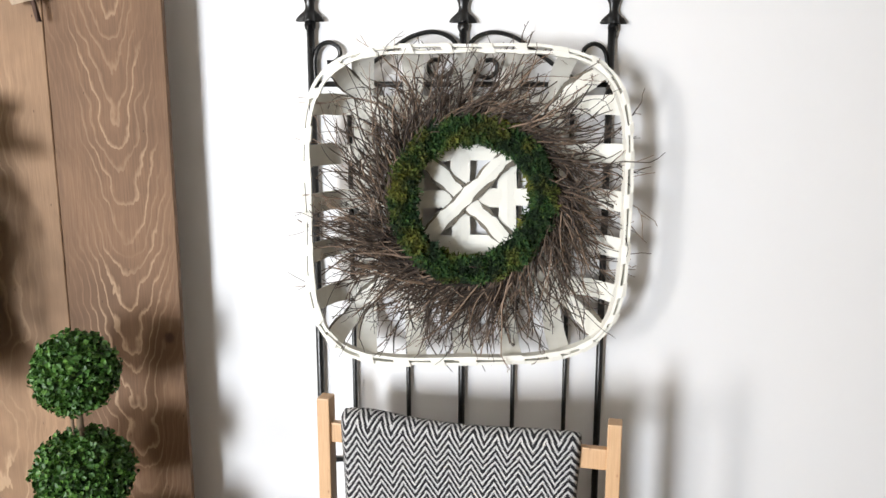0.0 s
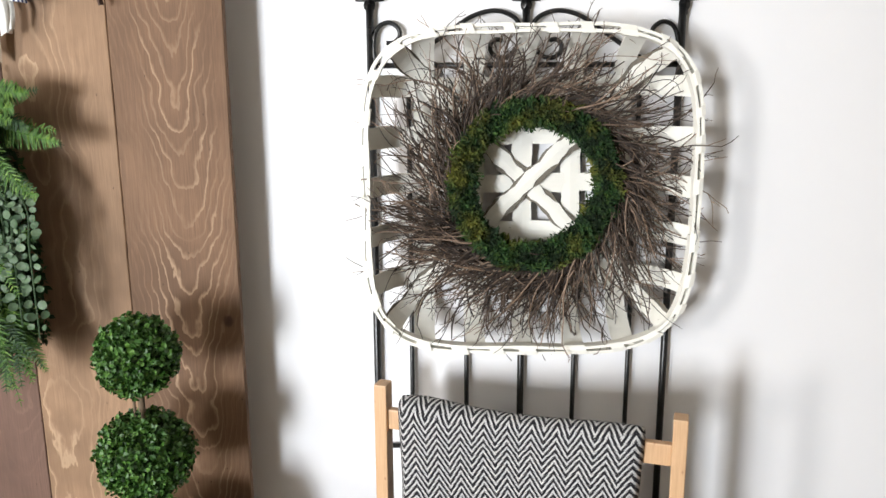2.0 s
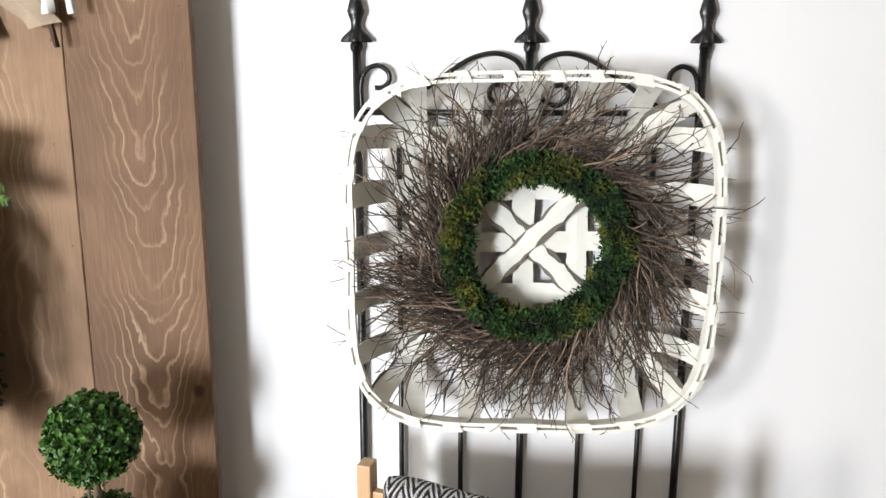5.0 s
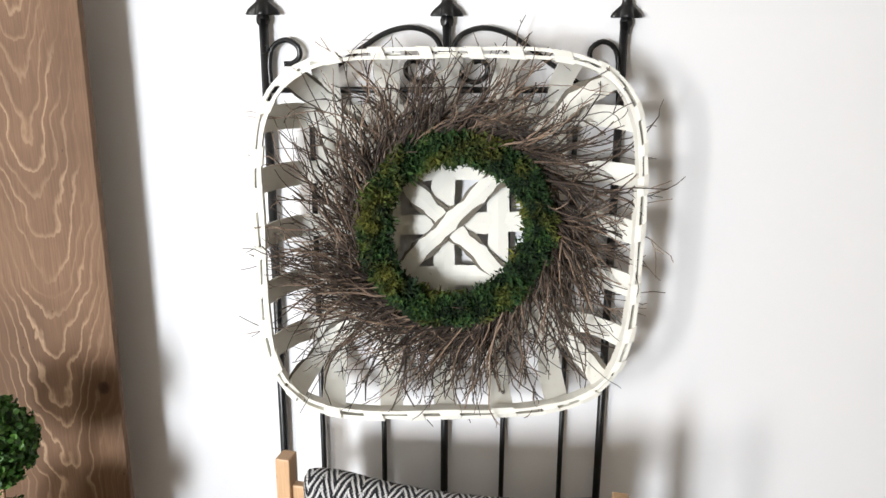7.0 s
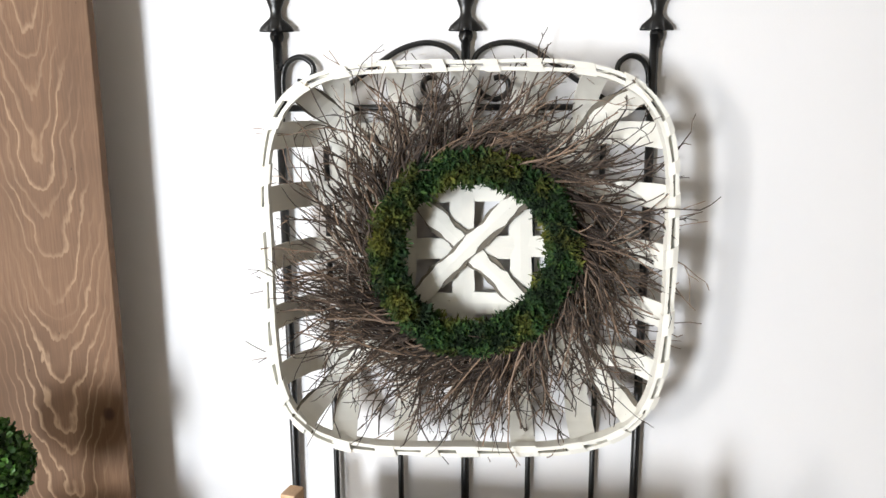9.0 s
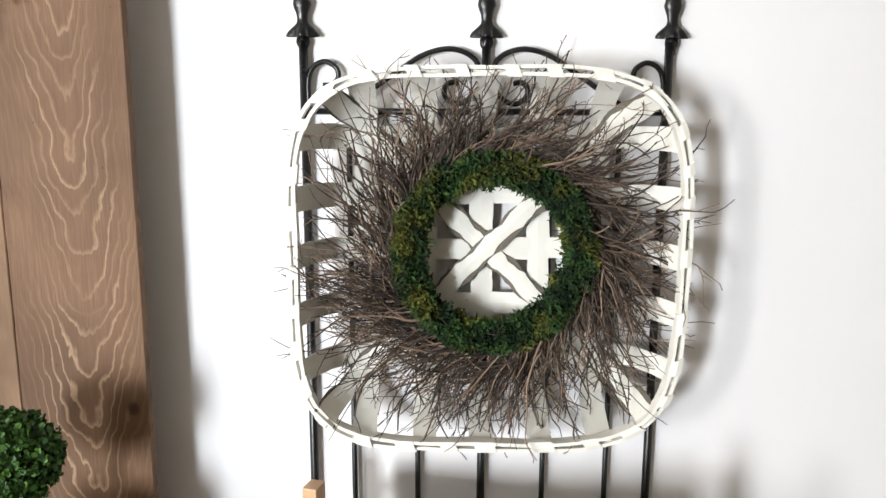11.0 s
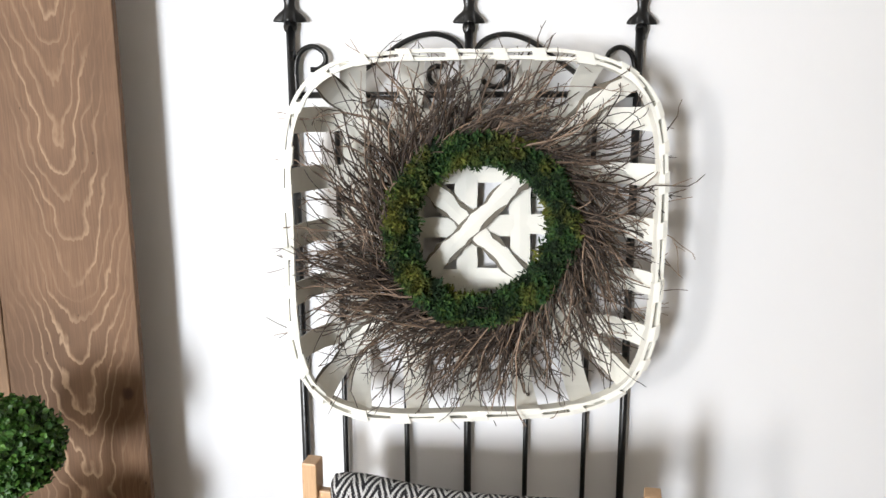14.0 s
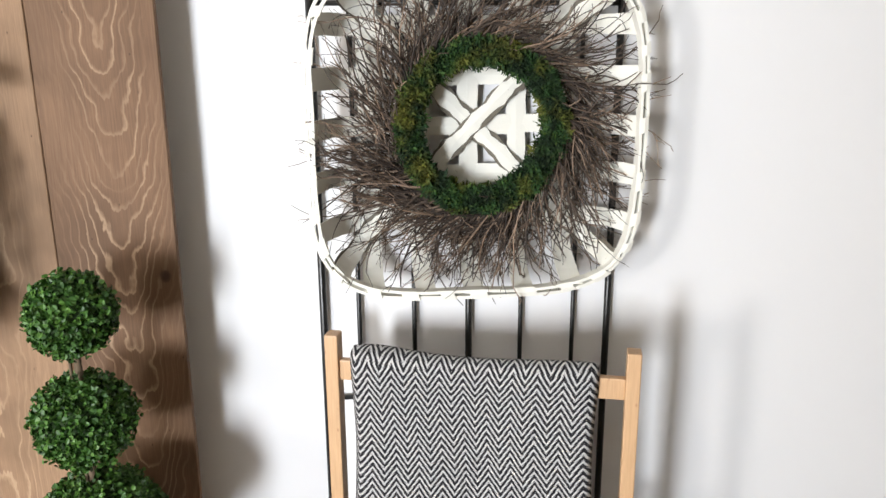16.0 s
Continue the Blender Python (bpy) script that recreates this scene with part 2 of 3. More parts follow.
M_EUC = leaf_green("eucalyptus_leaf", (0.034, 0.072, 0.032), (0.065, 0.115, 0.055), (0.125, 0.185, 0.105), 0.6)
M_STEM = twig_bark("brown_stem", ((0.0, (0.085, 0.055, 0.030)), (1.0, (0.16, 0.11, 0.06))))
M_BEECH = pale_beech()
M_THROW = chevron_weave()
M_BURLAP = cloth("burlap_ribbon", (0.42, 0.325, 0.235), 1900)
M_LINEN = cloth("white_linen_ribbon", (0.80, 0.79, 0.75), 2200)
M_BROWN = cloth("brown_ribbon", (0.075, 0.040, 0.028), 2200)
M_CHECK = gingham()
# Unseen floor, kept dark to hold down bounce from below.
M_FLOOR = plank_wood("low_bounce_floor", 0.0, 0.4, (0.055, 0.038, 0.027), (0.11, 0.08, 0.06), (0.08, 0.055, 0.04), 2.0)
M_POT = wall_paint("grey_pot_glaze", (0.32, 0.31, 0.29))


# ---------------------------------------------------------------- building helpers
def part(name, bm, mat, parent=None, label="", smooth=False):
    me = bpy.data.meshes.new(name)
    bm.to_mesh(me)
    bm.free()
    me.materials.append(mat)
    if smooth:
        me.polygons.foreach_set("use_smooth", [True] * len(me.polygons))
    ob = new(name, me)
    ob.parent = parent
    return tagged(ob, label)


def raw(name, verts, faces, mat, parent=None, label="", smooth=False):
    me = bpy.data.meshes.new(name)
    me.from_pydata(verts, [], faces)
    me.materials.append(mat)
    if smooth:
        me.polygons.foreach_set("use_smooth", [True] * len(me.polygons))
    ob = new(name, me)
    ob.parent = parent
    return tagged(ob, label)


def box(bm, lo, hi, bevel=0.0):
    c, s = [(a + b) / 2 for a, b in zip(lo, hi)], [b - a for a, b in zip(lo, hi)]
    made = bmesh.ops.create_cube(bm, size=1, matrix=Matrix.Translation(c) @ Matrix.Diagonal((*s, 1)))
    if bevel:
        edges = list({e for v in made["verts"] for e in v.link_edges})
        bmesh.ops.bevel(bm, geom=edges, offset=bevel, segments=2, affect="EDGES", profile=0.6)
    return bm


def slab(name, lo, hi, mat, parent=None, bevel=0.0, label=""):
    return part(name, box(bmesh.new(), lo, hi, bevel), mat, parent, label)


def tube_into(verts, faces, pts, radii, sides=6, cap=True):
    """Appends a tube along pts to verts and faces."""
    base = len(verts)
    n = len(pts)
    for i, p in enumerate(pts):
        d = (pts[min(i + 1, n - 1)] - pts[max(i - 1, 0)]).normalized()
        a = d.cross(Vector((0, 1, 0)))
        if a.length < 1e-3:
            a = d.cross(Vector((1, 0, 0)))
        a.normalize()
        b = d.cross(a)
        for k in range(sides):
            w = 2 * math.pi * k / sides
            verts.append(p + (a * math.cos(w) + b * math.sin(w)) * radii[i])
    for i in range(n - 1):
        for k in range(sides):
            q = base + i * sides
            faces.append((q + k, q + (k + 1) % sides, q + sides + (k + 1) % sides, q + sides + k))
    if cap:
        faces.append(tuple(base + k for k in reversed(range(sides))))
        faces.append(tuple(base + (n - 1) * sides + k for k in range(sides)))


def smooth_path(pts, steps=8):
    """Catmull-Rom through the given points."""
    pts = [Vector(p) for p in pts]
    ext = [2 * pts[0] - pts[1], *pts, 2 * pts[-1] - pts[-2]]
    out = []
    for i in range(1, len(ext) - 2):
        p0, p1, p2, p3 = ext[i - 1:i + 3]
        for k in range(steps):
            t = k / steps
            out.append(0.5 * (2 * p1 + (p2 - p0) * t + (2 * p0 - 5 * p1 + 4 * p2 - p3) * t * t + (3 * p1 - p0 - 3 * p2 + p3) * t ** 3))
    return out + [pts[-1]]


def lathe(bm, profile, x, y, sides=20, petal=None):
    """Turns a list of (radius, z) about a vertical axis; petal(z, angle) scales the radius."""
    rings = []
    for r, z in profile:
        ring = []
        for k in range(sides):
            a = 2 * math.pi * k / sides
            q = r * (petal(z, a) if petal else 1)
            ring.append(bm.verts.new((x + q * math.cos(a), y + q * math.sin(a), z)))
        rings.append(ring)
    for lo, hi in zip(rings, rings[1:]):
        for k in range(sides):
            bm.faces.new((lo[k], lo[(k + 1) % sides], hi[(k + 1) % sides], hi[k]))
    bm.faces.new(list(reversed(rings[0])))
    bm.faces.new(rings[-1])
    return bm


# ---------------------------------------------------------------- the room
WALL_Y = 1.722
X0, X1, TOP = -5.8, 2.6, 2.6


def structure(ob, label, category):
    return tagged(ob, label, category, kind="structure")


structure(slab("wall_north", (X0 - 0.12, WALL_Y, 0), (X1 + 0.12, WALL_Y + 0.12, TOP), M_WALL), "plain white painted interior wall", "wall")
# The remaining surfaces are out of view, added to shape the room's bounce light.
structure(slab("wall_west", (X0 - 0.12, BACK, 0), (X0, WALL_Y, TOP), M_GREIGE), "unseen plain side wall, greige tone set for warm bounce light", "wall")
structure(slab("wall_east", (X1, BACK, 0), (X1 + 0.12, WALL_Y, TOP), M_SIDE), "unseen plain side wall, pale tone set for fill light", "wall")
bm = bmesh.new()
edges = [X0 - 0.12]
for cx, w, z0, z1, *_ in sorted(WINDOWS):
    box(bm, (edges[-1], BACK - 0.14, 0), (cx - w / 2, BACK, TOP))
    box(bm, (cx - w / 2, BACK - 0.14, 0), (cx + w / 2, BACK, z0))
    box(bm, (cx - w / 2, BACK - 0.14, z1), (cx + w / 2, BACK, TOP))
    edges.append(cx + w / 2)
box(bm, (edges[-1], BACK - 0.14, 0), (X1 + 0.12, BACK, TOP))
structure(part("wall_south", bm, M_GREIGE), "unseen wall with two window openings, greige tone set for bounce light", "wall")
structure(slab("floor", (X0 - 0.12, BACK - 0.14, -0.1), (X1 + 0.12, WALL_Y + 0.12, 0), M_FLOOR), "unseen wooden floor, dark brown tone set to cut bounce light", "floor")
structure(slab("ceiling", (X0 - 0.12, BACK - 0.14, TOP), (X1 + 0.12, WALL_Y + 0.12, TOP + 0.1), M_CEIL), "unseen flat ceiling, off-white tone set for bounce light", "ceiling")

# ---------------------------------------------------------------- plank panel
PANEL_Y, PANEL_T, PANEL_H = 1.618, 0.020, 2.12
panel = tagged(new("plank_panel"), "brown stained pine plank panel standing off the white wall", "wood panel")
panel.location = (-0.85, PANEL_Y + PANEL_T, 0)


def plank(x0, x1, mat, dz=0.0):
    """A sawn board: long edges a little uneven, arrises eased."""
    half, z0, n = (x1 - x0) / 2, -1.4 + dz, 106
    v, f = [], []
    for i in range(n + 1):
        z = z0 + PANEL_H * i / n
        le, ri = (0.0011 * noise.noise(Vector((z * 16, x0 * 40 + k, 3))) + 0.0007 * noise.noise(Vector((z * 60, x1 * 40 + k, 9))) for k in (0, 7))
        a, b, e = -half + abs(le), half - abs(ri), 0.0016
        v += [(a, e, z), (a + e, 0, z), (b - e, 0, z), (b, e, z), (b, PANEL_T, z), (a, PANEL_T, z)]
    for i in range(n):
        for k in range(6):
            f.append((i * 6 + k, i * 6 + (k + 1) % 6, i * 6 + 6 + (k + 1) % 6, i * 6 + 6 + k))
    f += [tuple(reversed(range(6))), tuple(n * 6 + k for k in range(6))]
    ob = raw("plank", v, f, mat, panel)
    ob.location = ((x0 + x1) / 2 + 0.85, -PANEL_T, 1.4)
    return ob


plank(-0.6408, -0.417, M_PLANK_R)
plank(-0.8530, -0.6415, M_PLANK_M)
plank(-1.064, -0.8536, M_PLANK_L)
plank(-1.276, -1.067, M_PLANK_M)
for z in (0.35, 1.75):
    bm = box(bmesh.new(), (-0.40, 0, z - 0.045), (0.36, WALL_Y - PANEL_Y - PANEL_T, z + 0.045), 0.002)
    part("batten", bm, M_PLANK_L, panel)

# ---------------------------------------------------------------- iron trellis
TR_Y, TR_X = 1.709, 0.177
trellis = tagged(new("garden_trellis"), "black wrought iron garden trellis with spear finials against the wall", "trellis")
trellis.location = (TR_X, TR_Y, 0)


def iron(name, pts, r, sides=8, square=False):
    v, f = [], []
    pts = [Vector(p) - Vector((TR_X, TR_Y, 0)) for p in pts]
    tube_into(v, f, pts, [r] * len(pts), 4 if square else sides)
    return raw(name, v, f, M_IRON, trellis, smooth=not square)


for x, r, z in ((-0.142, 0.0080, 1.86), (0.4965, 0.0080, 1.86), (0.177, 0.0075, 1.86)):
    iron("post", [(x, TR_Y, 0), (x, TR_Y, 0.9), (x, TR_Y, z)], r, 10)
for x in (-0.065, 0.056, 0.295, 0.416):
    iron("bar", [(x, TR_Y, 0.10), (x, TR_Y, 0.9), (x, TR_Y, 1.738)], 0.0052)
for z, r in ((1.739, 0.0058), (0.893, 0.0055), (0.10, 0.0055)):
    iron("rail", [(-0.142, TR_Y, z), (0.177, TR_Y, z), (0.4965, TR_Y, z)], r, 8)

for side in (-1, 1):
    def sx(x):
        return TR_X + side * (TR_X - x)
    c_curl = smooth_path([(sx(x), TR_Y - 0.002, z) for x, z in
                          ((-0.134, 1.745), (-0.1345, 1.79), (-0.125, 1.815), (-0.104, 1.8245), (-0.085, 1.814), (-0.082, 1.797), (-0.094, 1.785), (-0.109, 1.784))])
    iron("scroll", c_curl, 0.0048)
    s_curl = smooth_path([(sx(x), TR_Y - 0.002, z) for x, z in
                          ((-0.085, 1.742), (-0.057, 1.755), (0.019, 1.806), (0.066, 1.836), (0.110, 1.847), (0.146, 1.838), (0.164, 1.817), (0.164, 1.786),
                           (0.146, 1.760), (0.124, 1.753), (0.106, 1.765), (0.105, 1.782), (0.116, 1.790), (0.129, 1.788))])
    iron("scroll", s_curl, 0.0048)


def finial(x):
    prof = [(0.0078, 1.838), (0.0080, 1.848), (0.0108, 1.852), (0.0122, 1.858), (0.0112, 1.864), (0.0085, 1.868), (0.0085, 1.874), (0.0140, 1.875),
            (0.0210, 1.871), (0.0285, 1.866), (0.0298, 1.868), (0.0262, 1.8745), (0.0205, 1.880), (0.0145, 1.885), (0.0105, 1.889), (0.0092, 1.896), (0.0105, 1.905), (0.0142, 1.914),
            (0.0162, 1.921), (0.0132, 1.933), (0.0088, 1.949), (0.0055, 1.963), (0.0025, 1.979), (0.0008, 1.987)]

    def leafy(z, a):
        k = max(0.0, 1 - abs(z - 1.871) / 0.018)
        return 1 - k * 0.55 * (0.5 - 0.5 * math.cos(4 * a))
    bm = lathe(bmesh.new(), prof, x - TR_X, 0, 32, leafy)
    for v in bm.verts:
        v.co.y *= 0.62
    part("finial", bm, M_IRON, trellis, "cast spear finial", smooth=True)


for x in (-0.142, 0.177, 0.4995):
    finial(x)

# ---------------------------------------------------------------- tobacco basket
BX, BZ, RIM_Y, BASE_Y = 0.179, 1.4855, 1.583, 1.697
HALF_X, HALF_Z, POWER = 0.329, 0.321, 4.3
basket = tagged(new("tobacco_basket"), "white painted woven tobacco basket hung on the trellis", "basket")
basket.location = (BX, BASE_Y, BZ)


def rim_point(a, grow=0.0):
    c, s = math.cos(a), math.sin(a)
    r = (abs(c) ** POWER / HALF_X ** POWER + abs(s) ** POWER / HALF_Z ** POWER) ** (-1 / POWER)
    n = Vector((abs(c) ** (POWER - 1) * math.copysign(1, c), 0, abs(s) ** (POWER - 1) * math.copysign(1, s))).normalized()
    return Vector((r * c, RIM_Y - BASE_Y, r * s)) + n * grow, n


def hoop(name, grow, thick, depth, y, seed):
    """A bent wooden band with a slightly uneven section."""
    rnd = random.Random(seed)
    v, f, n = [], [], 176
    ph = [rnd.uniform(0, 6.28) for _ in range(3)]
    for i in range(n):
        a = 2 * math.pi * i / n
        wob = 0.0012 * math.sin(5 * a + ph[0]) + 0.0009 * math.sin(11 * a + ph[1])
        wy = 0.002 * math.sin(3 * a + ph[2])
        for g, dy in ((grow, 0), (grow + thick, 0), (grow + thick, depth), (grow, depth)):
            p, _ = rim_point(a, g + wob)
            v.append(p + Vector((0, y + dy + wy, 0)))
    for i in range(n):
        j = (i + 1) % n
        for k in range(4):
            f.append((i * 4 + k, i * 4 + (k + 1) % 4, j * 4 + (k + 1) % 4, j * 4 + k))
    return raw(name, v, f, M_WHITE, basket)


hoop("inner_hoop", -0.0095, 0.0060, 0.024, -0.004, 3)
hoop("outer_hoop", 0.0022, 0.0060, 0.024, -0.002, 4)


def lashing(a0, a1):
    """A strip of splint wound over both hoops."""
    v, f, n = [], [], 5
    for i in range(n + 1):
        k = i / n
        a = a0 + (a1 - a0) * k
        for g, dy in ((-0.0112, 0.010), (-0.0106, -0.0048), (0.0, -0.0066), (0.0090, -0.0040), (0.0096, 0.012)):
            p, _ = rim_point(a + (g + 0.001) * 1.2, g)
            v.append(p + Vector((0, dy, 0)))
    for i in range(n):
        for k in range(4):
            f.append((i * 5 + k, i * 5 + k + 1, (i + 1) * 5 + k + 1, (i + 1) * 5 + k))
    ob = raw("lashing", v, f, M_WHITE, basket)
    s = ob.modifiers.new("thickness", "SOLIDIFY")
    s.thickness = 0.0016


rnd = random.Random(12)
# even steps along the rim, not in angle
_n, _len, _acc = 720, [0.0], 0.0
for i in range(_n):
    _acc += (rim_point(2 * math.pi * (i + 1) / _n)[0] - rim_point(2 * math.pi * i / _n)[0]).length
    _len.append(_acc)


def at_length(s):
    return 2 * math.pi * float(np.interp(s % _acc, _len, np.arange(_n + 1) / _n))


s = 0.0
while s < _acc - 0.05:
    w = rnd.uniform(0.020, 0.042)
    a0 = at_length(s)
    a1 = at_length(s + w)
    lashing(a0, a1 if a1 > a0 else a1 + 2 * math.pi)
    s += w + rnd.uniform(0.030, 0.062)


def slat(direction, across, width, layer, seed, ragged=0.0, weave=None, name="slat", flare=0.08):
    """One splint: flat across the base, curving forward to the rim at both ends.
    direction: unit (x, z); across: offset of its middle line; weave: +1 or -1, the start of over and under."""
    rnd = random.Random(seed)
    d = Vector((direction[0], 0, direction[1]))
    e = Vector((-direction[1], 0, direction[0]))
    ends = []
    for sgn in (1, -1):
        t = 0.0
        while True:                                   # run out to the rim
            p = e * across + d * sgn * t
            if (abs(p.x) / (HALF_X - 0.003)) ** POWER + (abs(p.z) / (HALF_Z - 0.003)) ** POWER >= 1 or t > 0.6:
                break
            t += 0.002
        ends.append(t)
    v, f, n = [], [], 64
    ph = [rnd.uniform(0, 6.28) for _ in range(4)]
    for i in range(n + 1):
        k = -1 + 2 * i / n
        t = k * (ends[0] if k > 0 else ends[1])
        full = ends[0] if k > 0 else ends[1]
        flat = full - 0.088
        y = -layer
        if weave:
            y -= 0.0022 * weave * math.cos(math.pi * (t / 0.0985))
        if abs(t) > flat:
            q = (abs(t) - flat) / (full - flat)
            rise = 0.25 * q * q + 0.75 * q ** 2.6
            y -= rise * (BASE_Y - RIM_Y - 0.008)
        q_w = width * (1 + 0.05 * math.sin(9 * k + ph[0]) + flare * k * k)
        up = q_w / 2 + ragged * (math.sin(31 * k + ph[1]) * 0.5 + rnd.uniform(-0.5, 0.5))
        dn = q_w / 2 + ragged * (math.sin(27 * k + ph[2]) * 0.5 + rnd.uniform(-0.5, 0.5))
        bow = 0.0015 * math.sin(4 * k + ph[3])
        for w, dy in ((up, 0), (0.0, -0.0012), (-dn, 0)):
            v.append(d * t + e * (across + w + bow) + Vector((0, y + dy, 0)))
    for i in range(n):
        for k in range(2):
            f.append((i * 3 + k, i * 3 + k + 1, i * 3 + k + 4, i * 3 + k + 3))
    ob = raw(name, v, f, M_WHITE, basket)
    s = ob.modifiers.new("thickness", "SOLIDIFY")
    s.thickness, s.offset = 0.0026, 0
    return ob


for i in range(5):
    slat((0, 1), 0.007 - (i - 2) * 0.1025, 0.040, 0.0025, 20 + i, 0.0012, weave=1 if i % 2 else -1)
for i in range(5):
    slat((1, 0), 0.0115 + (i - 2) * 0.0995, 0.039, 0.0060, 30 + i, 0.0012, weave=-1 if i % 2 else 1)
R2 = 0.70711
for turn, across, layer, seed in ((-R2, 0.010, 0.0125, 41), (R2, 0.008, 0.0185, 42)):
    ob = slat((R2, turn), across, 0.0285, layer, seed, 0.0045, name="diagonal_slat", flare=0.22)
    # Wider, ragged grey strip just behind the diagonal slat.
    edge = slat((R2, turn), across, 0.0375, layer - 0.0034, seed + 10, 0.006, name="grey_edge", flare=0.12)
    edge.data.materials[0] = M_EDGE
    edge.parent = ob
    tagged(edge, "ragged grey strip showing along the slat's edge")

# ---------------------------------------------------------------- wreath
WX, WY, WZ = 0.188, 1.622, 1.500
wreath = tagged(new("twig_wreath"), "grey brown twig wreath with a green moss ring in the basket", "wreath")
wreath.location = (WX, WY, WZ)
# where the brush is thick: direction in degrees, spread, weight, reach
TUFTS = [(90, 18, 0.8, 0.115), (62, 14, 0.6, 0.125), (38, 14, 0.55, 0.13), (2, 18, 1.0, 0.14), (-24, 14, 1.1, 0.16), (-58, 14, 0.7, 0.15),
         (-90, 16, 1.2, 0.145), (-118, 16, 1.3, 0.155), (-143, 13, 1.0, 0.155), (-170, 10, 0.7, 0.12), (168, 14, 0.65, 0.12), (140, 14, 0.9, 0.115), (116, 10, 0.35, 0.10)]


def inside(q, grow=0.0):
    """How far a point lies towards the basket's rim: 1 at the rim."""
    return (abs(q.x) / (0.335 + grow)) ** 4 + (abs(q.z + 0.015) / (0.325 + grow)) ** 4


def fork(rnd, v, f, q, dd, length, r, depth, grow):
    """A crooked twig with smaller ones forking off it."""
    steps = 4 if depth else 8
    pts, radii = [q.copy()], [r]
    bend = rnd.gauss(0, 0.07)
    for i in range(steps):
        dd = (Matrix.Rotation(bend + rnd.gauss(0, 0.17), 3, "Y") @ dd + Vector((0, rnd.gauss(0, 0.05), 0))).normalized()
        q = q + dd * length / steps
        q.y = min(max(q.y, -0.058), 0.066)
        if (i > 1 and inside(q, grow) > 1) or math.hypot(q.x, q.z) < 0.132:
            break
        pts.append(q.copy())
        radii.append(r * (1 - 0.45 * (i + 1) / steps))
    if len(pts) < 2:
        return
    tube_into(v, f, pts, radii, 3 if depth else 4)
    if depth < 2:
        for _ in range(rnd.choice((2, 2, 3, 3)) if not depth else rnd.choice((0, 0, 1, 1))):
            i = min(rnd.randrange(max(1, steps // 3), steps + 1), len(pts) - 1)
            e = (pts[i] - pts[i - 1]).normalized()
            e = (Matrix.Rotation(rnd.choice((-1, 1)) * rnd.uniform(0.2, 0.7), 3, "Y") @ e + Vector((0, rnd.gauss(0, 0.2), 0))).normalized()
            fork(rnd, v, f, pts[i], e, length * rnd.uniform(0.20, 0.42), max(radii[i] * 0.8, 0.00105), depth + 1, grow)


def grow_twig(rnd, v, f, phi, lean, r0, reach, grow=0.0):
    r = rnd.uniform(0.148, 0.190)
    p = Vector((r * math.cos(phi), rnd.uniform(-0.004, 0.046), r * math.sin(phi)))
    rad, tan = Vector((math.cos(phi), 0, math.sin(phi))), Vector((math.sin(phi), 0, -math.cos(phi)))
    d = (rad * math.cos(lean) + tan * math.sin(lean) + Vector((0, rnd.gauss(-0.12, 0.18), 0))).normalized()
    room = 0.05
    while room < 0.30 and inside(p + d * room, grow) < 1:
        room += 0.01
    fork(rnd, v, f, p, d, min(room * rnd.uniform(0.75, 1.05), reach), r0, 0, grow)


rnd = random.Random(77)
v, f = [], []
for deg, spread, weight, reach in TUFTS:
    for _ in range(round(8.4 * weight)):
        phi, lean = radians(rnd.gauss(deg, spread) + 24), radians(rnd.gauss(57, 8))
        for _ in range(rnd.randint(4, 7)):
            grow_twig(rnd, v, f, phi + rnd.gauss(0, 0.045), lean + rnd.gauss(0, 0.14), rnd.uniform(0.0012, 0.0024), reach * rnd.uniform(0.5, 1.45))
tagged(raw("twig_brush", v, f, M_TWIG, wreath), "dense grey brown birch twigs", kind="stuff")
for k in range(210):                                     # long single twigs out to the rim
    v, f = [], []
    deg, spread, weight, reach = rnd.choices(TUFTS, [t[2] ** 0.5 for t in TUFTS])[0]
    phi = radians(rnd.gauss(deg, spread) + 12) if k % 4 else rnd.uniform(0, 2 * math.pi)
    stray = rnd.random() < 0.22
    grow_twig(rnd, v, f, phi, radians(rnd.gauss(52, 15)), rnd.uniform(0.0012, 0.0023), rnd.uniform(0.12, 0.28), 0.034 if stray else 0.0)
    raw("twig", v, f, M_TWIG_PALE if rnd.random() < 0.24 else M_TWIG, wreath)

for deg, lean, reach, mat in ((128, 22, 0.27, M_TWIG_PALE), (126, 26, 0.26, M_TWIG_PALE), (124, 20, 0.28, M_TWIG), (14, 40, 0.27, M_TWIG_PALE), (16, 44, 0.26, M_TWIG), (9, 36, 0.24, M_TWIG_PALE),
                              (196, 24, 0.26, M_TWIG_PALE), (199, 20, 0.27, M_TWIG), (-20, 52, 0.25, M_TWIG), (-16, 50, 0.24, M_TWIG_PALE), (-70, 40, 0.25, M_TWIG), (-78, 42, 0.25, M_TWIG),
                              (-132, 30, 0.27, M_TWIG), (-128, 34, 0.27, M_TWIG)):
    v, f = [], []                                        # a few long ones past the rim
    grow_twig(rnd, v, f, radians(deg), radians(lean), rnd.uniform(0.0014, 0.0020), reach, 0.030)
    raw("twig", v, f, mat, wreath)

# ring that carries the twigs; its dark green paints the shade under the moss
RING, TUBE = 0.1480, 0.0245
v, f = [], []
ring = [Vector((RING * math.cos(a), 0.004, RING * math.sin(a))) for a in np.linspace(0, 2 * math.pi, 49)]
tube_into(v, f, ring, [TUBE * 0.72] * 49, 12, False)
raw("moss_shade_core", v, f, M_SHADE_CORE, wreath, smooth=True)


